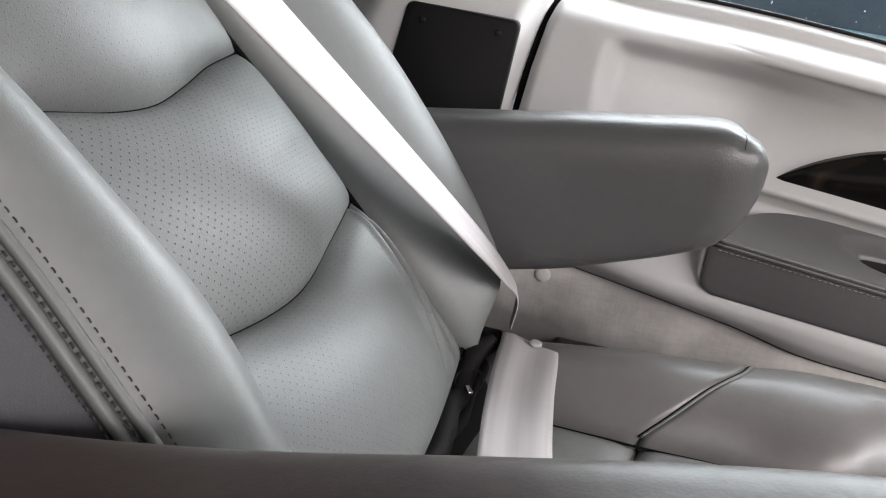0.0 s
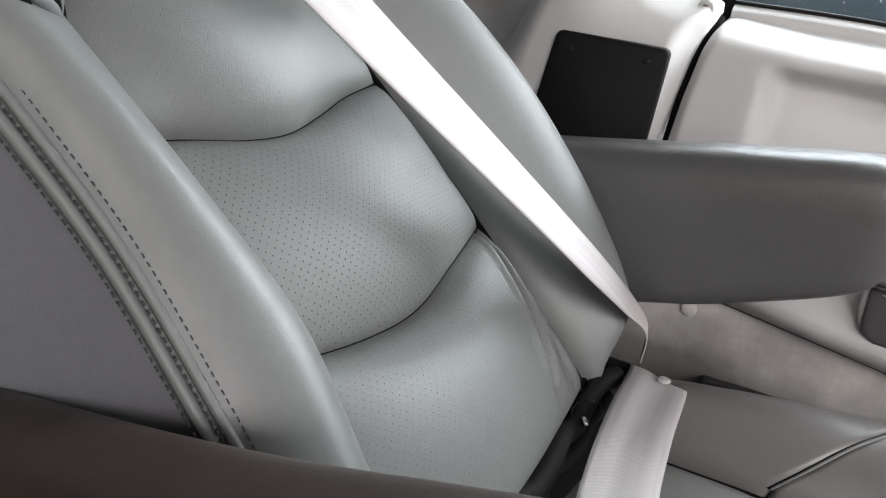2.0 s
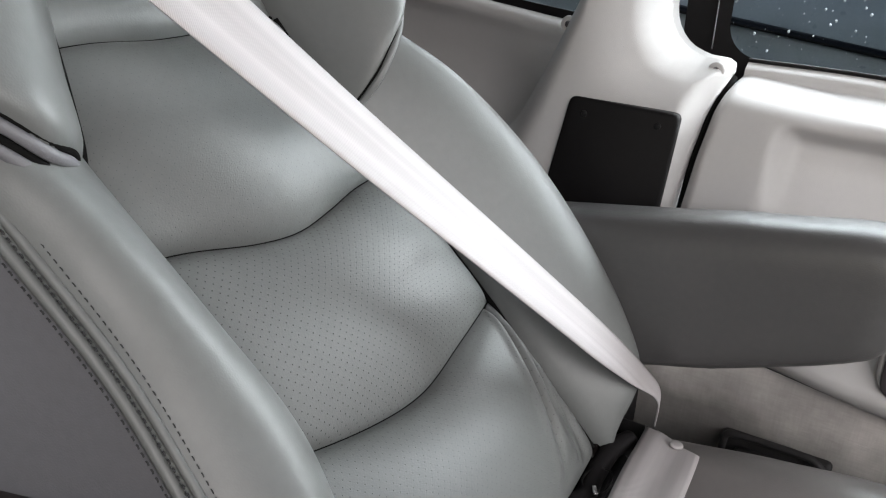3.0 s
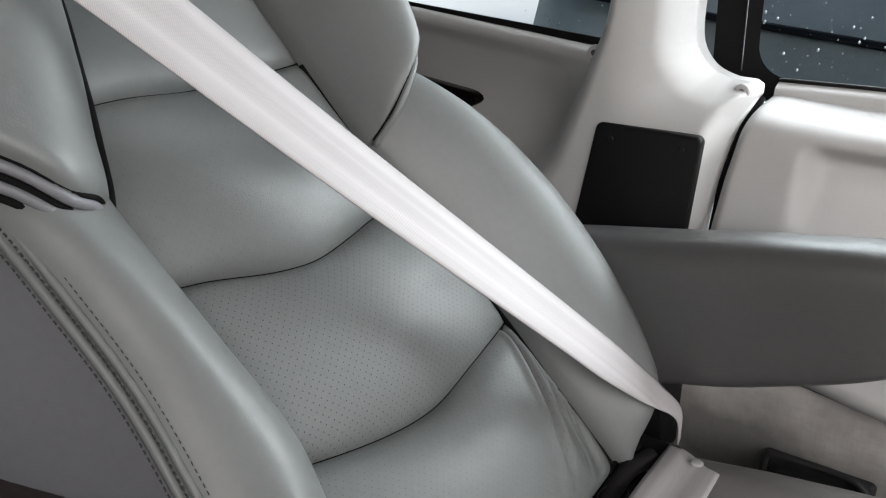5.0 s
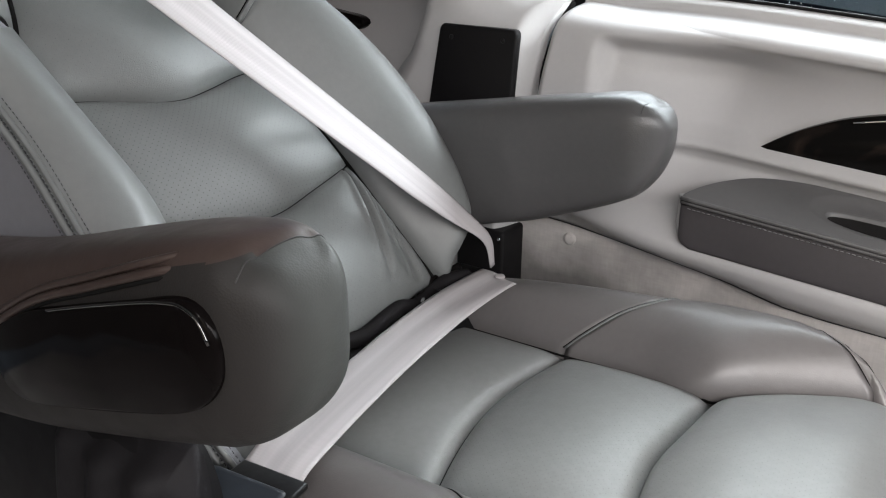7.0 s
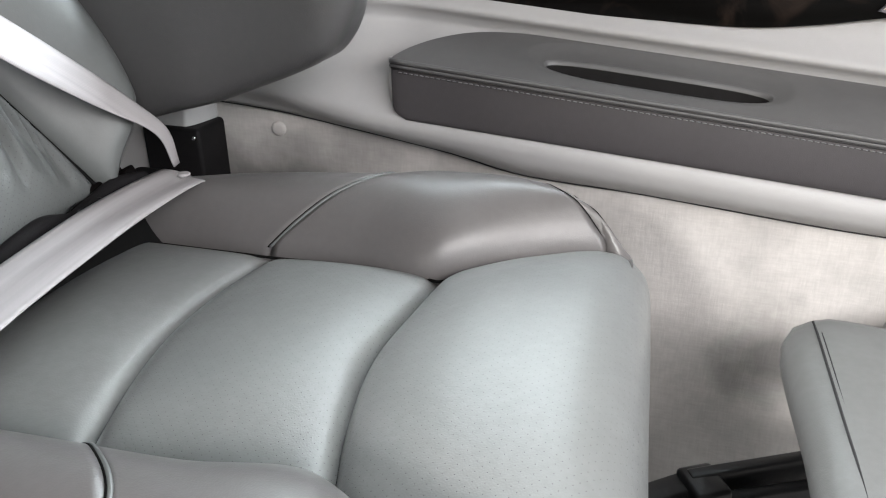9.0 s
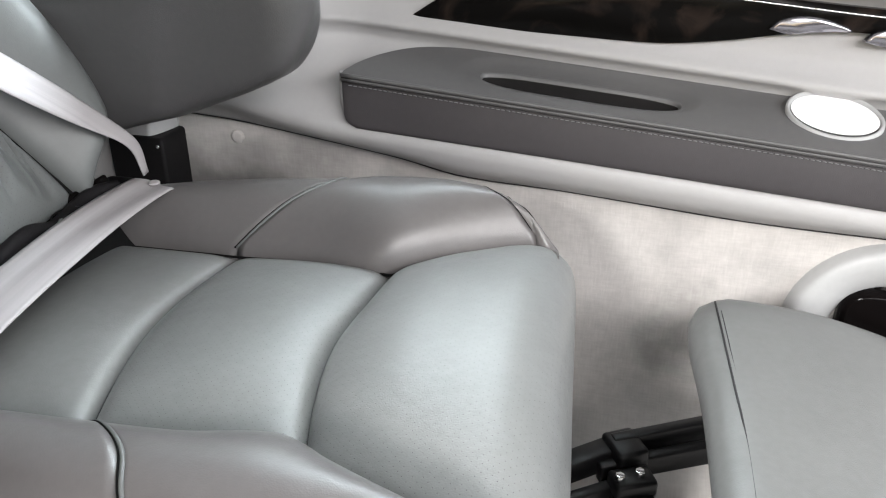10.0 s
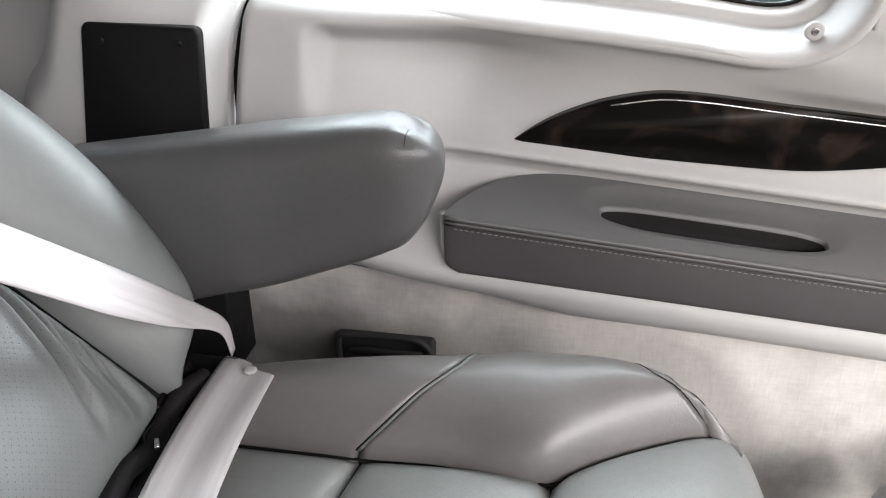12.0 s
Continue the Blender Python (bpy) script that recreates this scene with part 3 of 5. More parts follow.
# the pillar with its belt cover
PILLAR_LEFT = [(-0.590, 0.36), (-0.580, 0.52), (-0.556, 0.625), (-0.528, 0.662), (-0.496, 0.730), (-0.478, 0.773), (-0.467, 0.80), (-0.461, 0.84), (-0.460, 0.92), (-0.460, 1.30)]
PILLAR_RIGHT = [(-0.356, 0.36), (-0.350, 0.50), (-0.344, 0.585), (-0.335, 0.658), (-0.326, 0.706), (-0.3155, 0.735), (-0.322, 0.744), (-0.345, 0.746), (-0.367, 0.757), (-0.381, 0.782),
                (-0.383, 0.83), (-0.384, 0.92), (-0.384, 1.30)]


def pillar_frame(a, b, h):
    return (a, 0.252 + 0.045 * step(0.68, 0.75, b) * step(-0.45, -0.34, a) - h, b)


def side_line(rows):
    """A smooth outline, rising all the way, as (x, z) samples."""
    c = curve(rows)
    out, top = [], -1.0
    for i in range(111):
        p = c(i / 110)
        top = max(top + 1e-5, p.y)
        out.append((p.x, top))
    return out


LEFT_LINE, RIGHT_LINE = side_line(PILLAR_LEFT), side_line(PILLAR_RIGHT)
RIM_DOOR = [(0.36, 0.016), (0.68, 0.017), (0.74, 0.030), (0.80, 0.024), (1.30, 0.020)]
RIM_WIDTH = [(0.36, 0.050), (0.60, 0.046), (0.72, 0.034), (0.80, 0.024), (1.30, 0.020)]


def x_at(line, z):
    return line_at([(q[1], q[0]) for q in line], z)


def rim_distance(line, x, z):
    d = 1.0
    for (ax, az), (bx, bz) in zip(line, line[1:]):
        if abs(az - z) < 0.06:
            ex, ez = bx - ax, bz - az
            t = min(max(((x - ax) * ex + (z - az) * ez) / (ex * ex + ez * ez + 1e-12), 0.0), 1.0)
            d = min(d, math.hypot(ax + ex * t - x, az + ez * t - z))
    return d


def pillar_face(x, z):
    x = min(max(x, x_at(LEFT_LINE, z)), x_at(RIGHT_LINE, z))
    rise = 1.0
    for line, widths in ((LEFT_LINE, RIM_WIDTH), (RIGHT_LINE, RIM_DOOR)):
        rise = min(rise, 1 - (1 - min(rim_distance(line, x, z) / line_at(widths, z), 1.0)) ** 2.2)
    return pillar_frame(x, z, 0.0425 * rise - 0.004)


skin("pillar_trim", pillar_face, span(-0.59, -0.48, 36) + span(-0.478, -0.315, 82), span(0.36, 0.725, 60) + span(0.727, 0.80, 62) + span(0.805, 1.30, 60), M_TRIM, side_wall, "pale grey pillar trim", thick=0.02)
# dark strip stands in for the shade inside the door gap
part("gap_backing", tube([(x - 0.0025, 0.274 + 0.040 * step(0.66, 0.74, z), z) for z, x in GAP[:-1]], 0.0050, 40, 8), M_CREASE, side_wall, "dark strip backing the door gap")


def quarter_face(x, z):
    y = lerp_table([(0.36, 0.30), (0.60, 0.37), (0.665, 0.385), (0.722, 0.362), (0.748, 0.335), (0.758, 0.345)], z)
    y -= 0.06 * step(-0.62, -0.50, x) * step(0.76, 0.68, z)
    return (x, y, z - 0.12 * (x + 0.5))


skin("quarter_trim", quarter_face, span(-1.6, -0.475, 40), span(0.36, 0.758, 60), M_TRIM, side_wall, "pale grey rear quarter trim")


def liner_face(x, z):
    # the lining drops down the wall and sweeps on to the floor
    if z > 0.16:
        return (x, 0.258, 0.16 + (z - 0.16) / 0.27 * (line_at(LOW_EDGE, x) + 0.012 - 0.16))
    a = (0.16 - z) / 0.16 * math.pi / 2
    return (x, 0.258 - 0.11 * (1 - math.cos(a)), 0.16 - 0.11 * math.sin(a))


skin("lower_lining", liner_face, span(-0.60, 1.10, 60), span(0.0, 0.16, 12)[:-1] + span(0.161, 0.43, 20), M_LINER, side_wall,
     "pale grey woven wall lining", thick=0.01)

floor = thing("floor", "dull grey van floor below the seat", "floor", kind="structure")
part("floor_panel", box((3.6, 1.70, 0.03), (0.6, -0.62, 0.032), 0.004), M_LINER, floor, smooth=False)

# plain shell that closes the cabin, mostly unseen and only bounding the light
shell = thing("wall_cabin", "plain cabin walls round the seats", "wall", kind="structure")
part("rear_wall", box((0.04, 2.4, 1.5), (-1.62, -0.5, 0.75)), M_SHELL, shell, smooth=False)
part("front_lower_wall", box((0.04, 2.4, 0.70), (2.05, -0.5, 0.35)), M_SHELL, shell, smooth=False)
part("near_lower_wall", box((3.7, 0.04, 0.55), (0.2, -1.60, 0.275)), M_SHELL, shell, smooth=False)
# unseen; its front edge is set to keep the sun off the near armrest
part("near_sun_block_wall", box((1.2, 0.04, 0.95), (-1.02, -1.60, 1.02)), M_SHELL, shell, smooth=False)
part("front_corner_wall", box((1.0, 0.04, 0.95), (1.55, -1.60, 1.02)), M_SHELL, shell, smooth=False)
part("far_sill_wall", box((1.0, 0.04, 0.95), (1.60, 0.42, 0.40)), M_TRIM, shell, smooth=False)
part("roof_rail", box((2.85, 0.06, 0.20), (-0.20, 0.335, 1.36), 0.01, 2), M_TRIM, shell, smooth=False)
part("front_pillar_trim", box((0.86, 0.03, 0.80), (0.676, 0.3055, 1.06), 0.003, 2), M_TRIM, shell, smooth=False)
ceiling = thing("ceiling", "grey fabric headlining", "ceiling", kind="structure")
part("headlining", box((3.75, 2.5, 0.04), (0.2, -0.55, 1.46), 0.01), M_ROOF, ceiling, smooth=False)

# ---- windows ----
def pane(name, x0, x1, z0, z1, y0, y1, label):
    w = thing(name, label, "window", kind="structure")
    bm = bmesh.new()
    a = [bm.verts.new(p) for p in ((x0, y0, z0), (x1, y0, z0 + LEAN * (x1 - x0)), (x1, y1, z1), (x0, y1, z1))]
    b = [bm.verts.new(v.co + Vector((0, 0.004, 0))) for v in a]
    bm.faces.new(a)
    bm.faces.new(b)
    for k in range(4):
        bm.faces.new((a[k], a[(k + 1) % 4], b[(k + 1) % 4], b[k]))
    g = part("pane", bm, M_GLASS, w, "clear glass wet with drops", smooth=False)
    g.visible_shadow = False
    return w


win_door = pane("window_1", -0.385, 0.23, 0.720, 1.30, 0.356, 0.30, "rain-spotted sliding door window with a black border")
win_rear = pane("window_2", -1.45, -0.46, 0.845, 1.30, 0.356, 0.30, "rain-spotted rear side window")


def border(outer, inner, y, material, parent, label=""):
    """A flat printed band between two outlines of equal length."""
    bm = bmesh.new()
    lean = -0.09
    rows = []
    for dy in (0.0, 0.003):
        rows.append([[bm.verts.new((x, y + dy + lean * max(z - 0.74, 0), z)) for x, z in line] for line in (outer, inner)])
    for (o, n) in rows:
        for k in range(len(o) - 1):
            bm.faces.new((o[k], o[k + 1], n[k + 1], n[k]))
    return part("black_border", bm, material, parent, label, smooth=False)


def corner_line(x, z, slope, r, top, far, n=10):
    """Down a side, round a lower rear corner and along the sill."""
    pts = [(x, top), (x, z + r * 1.2)]
    for k in range(n + 1):
        a = math.pi / 2 * k / n
        pts.append((x + r * (1 - math.cos(a)), z + r * (1 - math.sin(a))))
    pts += [(x + r + (far - x - r) * k / 4, z + slope * (far - x - r) * k / 4) for k in range(1, 5)]
    return pts


border(corner_line(-0.385, 0.722, -0.068, 0.010, 1.15, 0.23), corner_line(-0.338, 0.7425, -0.068, 0.034, 1.15, 0.23), 0.3515, M_BLACK, win_door)
part("glass_edge", box((0.0018, 0.004, 0.42), (-0.351, 0.326, 0.957), 0.001, 2, Matrix.Rotation(0.09, 4, "X")), M_CHROME, win_door, "bright window run strip")
part("black_border", box((1.0, 0.004, 0.010), (-0.98, 0.352, 0.812), 0, turn=Matrix.Rotation(0.10, 4, "Y")), M_BLACK, win_rear, smooth=False)


def drops(name, x0, x1, z0, z1, y, count, seed, slope):
    """Rain drops scattered over the outside of a pane, in one mesh."""
    rng = random.Random(seed)
    bm = bmesh.new()
    for k in range(count):
        x, z = rng.uniform(x0, x1), rng.uniform(z0, z1)
        z += slope * (x - x0)
        r = 0.00035 + 0.0013 * rng.random() ** 3
        made = bmesh.ops.create_icosphere(bm, subdivisions=1, radius=r)["verts"]
        for v in made:
            v.co = Vector((v.co.x * rng.uniform(0.9, 1.1) + x, v.co.y * 0.55 + y - 0.10 * max(z - 0.74, 0), v.co.z * 1.25 + z))
    ob = part(name, bm, M_DROP, None)
    return tagged(ob, "scattered clear rain drops on the window glass", "rain drops", kind="stuff")


drops("rain_drops", -0.34, 0.22, 0.735, 0.87, 0.3605, 480, 5, -0.068)
drops("rain_drops", -0.85, -0.47, 0.77, 0.90, 0.3605, 110, 8, -0.05)

# ---- the seat ----
TILT = radians(39.5)
MID = -0.122


def back_at(s, y, h):
    return Vector((-0.302 - math.sin(TILT) * s + math.cos(TILT) * h, y, 0.463 + math.cos(TILT) * s + math.sin(TILT) * h))


def seat_at(x, y, h):
    return Vector((x - 0.08 * y, y, 0.42 + 0.05 * x + h))


def mirror(y):
    return 2 * MID - y


seat = thing("captain_seat", "grey leather reclining captain seat with perforated panels and padded armrests", "seat", at=(-0.05, MID, 0.05))


def crown(h, p=2.0, q=2.0):
    return lambda u, v: h * (1 - abs(2 * u - 1) ** p) * (1 - abs(2 * v - 1) ** q)


# cushion panels, rear to front
FAR_EDGE = {"rear": [(-0.305, 0.020), (-0.23, 0.016), (-0.152, 0.013)], "mid": [(-0.152, 0.013), (-0.062, 0.012), (-0.02, 0.007), (0.0, 0.0)],
            "front": [(0.0, 0.0, 0), (0.022, 0.017, 0.002), (0.072, 0.041, 0.006), (0.132, 0.064, 0.004), (0.160, 0.068, -0.022), (0.166, 0.062, -0.10)]}
NEAR_EDGE = {k: [(p[0], mirror(p[1]), *p[2:]) for p in v] for k, v in FAR_EDGE.items()}
SEAM_1 = [(-0.152, mirror(0.013)), (-0.170, -0.18), (-0.176, -0.122), (-0.170, -0.06), (-0.152, 0.013)]
SEAM_2 = [(0.0, mirror(0.0)), (-0.012, -0.188), (-0.018, -0.122), (-0.009, -0.060), (0.0, 0.0)]
REAR = [(-0.305, mirror(0.020)), (-0.31, MID), (-0.305, 0.020)]
FRONT = [(0.166, mirror(0.062), -0.10), (0.168, MID, -0.10), (0.166, 0.062, -0.10)]
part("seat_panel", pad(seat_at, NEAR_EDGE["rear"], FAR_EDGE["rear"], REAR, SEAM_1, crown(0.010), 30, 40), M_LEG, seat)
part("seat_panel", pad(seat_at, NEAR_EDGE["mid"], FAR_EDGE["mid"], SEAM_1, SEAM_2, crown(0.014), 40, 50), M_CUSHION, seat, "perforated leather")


def front_height(u, v):
    return 0.016 * (1 - abs(2 * v - 1) ** 3) * math.sin(math.pi * min(u / 0.9, 1.0) ** 0.8) + 0.004 * (1 - abs(2 * v - 1) ** 2) * (1 - u)


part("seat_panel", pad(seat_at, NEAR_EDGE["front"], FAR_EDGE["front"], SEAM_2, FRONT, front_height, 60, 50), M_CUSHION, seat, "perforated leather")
part("seat_base", box((0.44, 0.46, 0.12), (-0.08, MID, 0.30), 0.03, 4), M_SIDE, seat, "dark grey lower cushion shell")


def side_ring(sign, xi, xc, xo, win, wc, hc, drop=-0.11):
    """One rounded section through a cushion bolster: inner foot, inner face, crest, outer face, underside."""
    d = wc - win
    pts = [(xi, win, -0.022), (xi, win - 0.001, 0.004), (xi * 0.7 + xc * 0.3, win + 0.15 * d, hc * 0.50), (xi * 0.35 + xc * 0.65, win + 0.48 * d, hc * 0.86), (xc, wc - 0.12 * d, hc),
           (xc * 0.5 + xo * 0.5, wc + 0.020, hc * 0.88), (xo, wc + 0.034, hc * 0.40), (xo, wc + 0.040, -0.04), (xo, wc + 0.034, drop), (xo * 0.5 + xi * 0.5, 0.5 * (wc + win), drop), (xi, win + 0.01, drop)]
    return [(x, MID + sign * w, h) for x, w, h in pts]


for sign in (1, -1):
    def ring(xi, xc, xo, win, wc, hc, drop=-0.11, sign=sign):
        return side_ring(sign, xi, xc, xo, win, wc, hc, drop)

    rear = [ring(-0.32, -0.32, -0.32, 0.146, 0.168, 0.036), ring(-0.24, -0.22, -0.21, 0.142, 0.180, 0.046), ring(-0.19, -0.14, -0.13, 0.138, 0.190, 0.049),
            ring(-0.156, -0.080, -0.050, 0.135, 0.196, 0.050)]
    front = [ring(-0.152, -0.076, -0.046, 0.135, 0.197, 0.050), ring(-0.08, -0.04, -0.022, 0.134, 0.200, 0.053), ring(-0.01, 0.0, 0.0, 0.124, 0.200, 0.054),
             ring(0.035, 0.030, 0.025, 0.146, 0.200, 0.0535), ring(0.082, 0.056, 0.040, 0.167, 0.200, 0.0515), ring(0.127, 0.082, 0.054, 0.184, 0.200, 0.0470)]
    tail = [ring(0.128, 0.083, 0.055, 0.184, 0.200, 0.0468), ring(0.137, 0.102, 0.082, 0.184, 0.197, 0.0385), ring(0.142, 0.117, 0.102, 0.180, 0.189, 0.0230), ring(0.145, 0.127, 0.117, 0.173, 0.180, 0.000), ring(0.146, 0.132, 0.124, 0.162, 0.168, -0.04)]
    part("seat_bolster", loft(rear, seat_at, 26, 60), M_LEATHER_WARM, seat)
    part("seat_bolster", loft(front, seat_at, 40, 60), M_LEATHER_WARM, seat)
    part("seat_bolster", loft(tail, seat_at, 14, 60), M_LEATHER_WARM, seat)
    seam = ring(-0.154, -0.078, -0.048, 0.135, 0.1965, 0.0500)
    part("piping", tube([(p[0] + 0.001, p[1], p[2]) for p in seam[1:8]], 0.0014, 60, 6, seat_at), M_LEATHER, seat)
    part("seam", tube([(p[0] - 0.0012, p[1], p[2] - 0.0002) for p in seam[1:8]], 0.0009, 60, 6, seat_at), M_CREASE, seat)
    seam = ring(0.1275, 0.0825, 0.0545, 0.184, 0.200, 0.0469)
    part("seam", tube([(p[0], p[1], p[2]) for p in seam[1:8]], 0.00045, 40, 6, seat_at), M_CREASE, seat)
    seam = ring(0.137, 0.102, 0.082, 0.184, 0.197, 0.0385)
    part("seam", tube([(p[0], p[1], p[2]) for p in seam[1:8]], 0.0004, 40, 6, seat_at), M_CREASE, seat)

# backrest panels, from the bottom up
BACK_FAR = [(-0.03, 0.002), (0.003, -0.002), (0.051, -0.009), (0.108, -0.018), (0.153, -0.025), (0.27, -0.052), (0.325, -0.068), (0.376, -0.079), (0.423, -0.085), (0.483, -0.094), (0.60, -0.10)]


def far_edge(a, b):
    mids = [p for p in BACK_FAR if a + 0.01 < p[0] < b - 0.01]
    ends = [(s, lerp_line(BACK_FAR, s)) for s in (a, b)]
    return [ends[0], *mids, ends[1]]


def lerp_line(rows, x):
    for (a, va), (b, vb) in zip(rows, rows[1:]):
        if x <= b:
            return va + (vb - va) * (x - a) / (b - a)
    return rows[-1][1]


LOW_SEAM = [(0.160, -0.312), (0.146, -0.270), (0.131, -0.198), (0.128, -0.145), (0.139, -0.088), (0.153, -0.025)]
UP_SEAM = [(0.284, -0.318), (0.278, -0.262), (0.267, -0.210), (0.264, -0.173), (0.270, -0.136), (0.278, -0.101), (0.283, -0.056)]
TOP_SEAM = [(0.410, -0.32), (0.416, -0.25), (0.414, -0.196), (0.419, -0.124), (0.423, -0.085)]


def low_height(u, v):
    # pulled folds fanning down beside the far edge
    folds = 0.0
    for v0, k, deep, run in ((1.02, 0.26, 0.0085, 0.85), (0.90, 0.20, 0.0105, 0.70), (0.76, 0.19, 0.0090, 0.66), (0.62, 0.17, 0.0095, 0.55), (0.47, 0.16, 0.0070, 0.42)):
        t = (v0 - v) / run
        if 0.0 < t < 1.0:
            d = u - (0.985 - k * (v0 - v) ** 0.8)
            wide = 0.009 + 0.012 * t
            folds -= deep * math.sin(math.pi * t ** 0.7) ** 0.8 * (math.exp(-((d / wide) ** 2)) - 0.5 * math.exp(-(((d + 2.1 * wide) / (1.3 * wide)) ** 2)))
    w = step(1.0, 0.97, u)
    return crown(0.022, 2.6, 2.4)(u, v) + folds * w


def mid_height(u, v):
    return crown(0.018, 2.2, 2.2)(u, v) - 0.004 * math.exp(-(((u - 0.78) / 0.14) ** 2 + ((v - 0.45 + 0.5 * (u - 0.78)) / 0.10) ** 2))


def high_height(u, v):
    return crown(0.020, 2.2, 2.0)(u, v) - 0.006 * math.exp(-((v - 0.62 + 0.25 * (u - 0.5)) / 0.16) ** 2) * math.sin(math.pi * u)


BOTTOM = [(-0.012, -0.305), (-0.010, MID), (-0.002, 0.0)]
TOP = [(0.60, -0.30), (0.60, -0.18), (0.60, -0.10)]
part("back_panel", pad(back_at, BOTTOM, LOW_SEAM, [BOTTOM[0], (0.06, -0.308), LOW_SEAM[0]], far_edge(-0.002, 0.153), low_height, 260, 60), M_PERF_WORN, seat, "creased perforated leather")
part("back_panel", pad(back_at, LOW_SEAM, UP_SEAM, [LOW_SEAM[0], (0.21, -0.315), UP_SEAM[0]], [LOW_SEAM[-1], (0.22, -0.041), UP_SEAM[-1]], mid_height, 50, 40), M_PERF, seat,
     "perforated leather")
part("back_panel", pad(back_at, UP_SEAM, TOP_SEAM, [UP_SEAM[0], (0.35, -0.32), TOP_SEAM[0]], [UP_SEAM[-1], (0.325, -0.068), (0.376, -0.079), TOP_SEAM[-1]], high_height, 50, 40), M_PERF_FINE,
     seat, "faintly perforated leather")
part("back_panel", pad(back_at, TOP_SEAM, TOP, [TOP_SEAM[0], (0.5, -0.31), TOP[0]], [TOP_SEAM[-1], (0.483, -0.094), TOP[-1]], crown(0.012), 40, 30), M_LEATHER, seat)
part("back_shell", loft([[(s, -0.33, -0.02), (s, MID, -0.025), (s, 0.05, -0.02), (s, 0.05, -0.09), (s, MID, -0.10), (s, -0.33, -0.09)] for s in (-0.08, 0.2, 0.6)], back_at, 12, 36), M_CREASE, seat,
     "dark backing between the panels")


# dark cords laid in the seams to paint their shadow
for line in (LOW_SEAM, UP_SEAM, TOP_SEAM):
    part("seam", tube([(s, y, -0.0122) for s, y in line], 0.0024, 60, 6, back_at), M_CREASE, seat, "dark cord in the seam, for its shade")
part("seam", tube([(s, y, -0.0085) for s, y in far_edge(0.0, 0.42)], 0.0022, 80, 6, back_at), M_CREASE, seat, "dark cord in the seam, for its shade")
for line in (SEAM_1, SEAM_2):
    part("seam", tube([(x, y, -0.0118) for x, y in line], 0.0015, 60, 6, seat_at), M_CREASE, seat, "dark cord in the seam, for its shade")
part("seam", tube([(p[0], p[1] - 0.001, (p[2] if len(p) > 2 else 0) - 0.006) for p in FAR_EDGE["rear"] + FAR_EDGE["mid"][1:] + FAR_EDGE["front"][1:4]], 0.0013, 90, 6, seat_at), M_CREASE, seat, "dark cord in the seam, for its shade")


def back_ring(s, yi, yo, hc, slant=0.0):
    d = yo - yi
    pts = [(0.0, -0.02, 0), (0.03, 0.0, 0), (0.22, hc * 0.45, 0.2), (0.46, hc * 0.86, 0.5), (0.66, hc, 0.7), (0.84, hc * 0.86, 0.85), (0.96, hc * 0.55, 1), (1.0, 0.0, 1), (0.99, -0.05, 1),
           (0.90, -0.085, 1), (0.5, -0.09, 0.5), (0.02, -0.085, 0)]
    return [(s + slant * k, yi + d * f, h) for f, h, k in pts]


far_back = [back_ring(-0.006, 0.008, 0.046, 0.010, 0.030), back_ring(0.002, 0.003, 0.054, 0.028, 0.028), back_ring(0.018, -0.003, 0.062, 0.038, 0.018), back_ring(0.050, -0.009, 0.076, 0.044), back_ring(0.104, -0.018, 0.092, 0.048),
            back_ring(0.176, -0.030, 0.096, 0.050), back_ring(0.248, -0.047, 0.080, 0.052), back_ring(0.322, -0.067, 0.046, 0.048), back_ring(0.375, -0.078, 0.008, 0.036), back_ring(0.41, -0.081, -0.02, 0.02)]
part("back_bolster", loft(far_back, back_at, 60, 60), M_LEATHER, seat)

near_ys = [(-0.272, -0.02, 1.0), (-0.276, 0.0, 1.0), (-0.287, 0.026, 1.0), (-0.304, 0.047, 1.0), (-0.321, 0.056, 0.8), (-0.338, 0.053, 0.4), (-0.351, 0.045, 0.15), (-0.3590, 0.036, 0.0), (-0.3615, 0.020, 0.0),
           (-0.354, -0.02, 0.0), (-0.31, -0.05, 0.0), (-0.27, -0.05, 1.0)]
INNER = [(-0.06, 0.0), (0.06, -0.004), (0.10, -0.002), (0.15, 0.008), (0.20, 0.000), (0.265, -0.010), (0.32, -0.016), (0.41, -0.02)]


def near_ring(s, dy=0.0, k=1.0):
    d = lerp_line(INNER, s)
    return [(s, y + dy * min(1.0, (-0.266 - y) / 0.05) + d * w, h * k if h > 0 else h) for y, h, w in near_ys]


near_rows = [(-0.06, 0.012, 0.5), (0.0, 0.004, 0.85), (0.08, -0.002, 1.0), (0.16, -0.002, 1.0), (0.235, -0.004, 1.0), (0.29, -0.013, 1.0), (0.34, -0.026, 0.95), (0.41, -0.03, 0.6)]
part("back_bolster", loft([near_ring(*r) for r in near_rows], back_at, 60, 60), M_LEATHER, seat)


def near_dy(s):
    return lerp_line([(r[0], r[1]) for r in near_rows], s)


# loose rolled leather along the foot of the backrest
for k, (ds, dh, rad) in enumerate(((-0.012, -0.004, 0.0085), (-0.026, -0.016, 0.0095))):
    roll = [(ds + 0.004 * math.sin(2.1 * i + k), -0.285 + 0.325 * i / 11, dh + 0.004 * math.sin(1.3 * i + 2 * k)) for i in range(12)]
    part("rolled_edge", tube(roll, rad, 90, 12, back_at), M_DARKSKIRT, seat, "creased dark leather roll")


# side facing of the backrest with its sewn edge
def side_curve(w, h, a=-0.06, b=0.44, n=7):
    return [(s, w + near_dy(s), h) for s in span(a, b, n)]


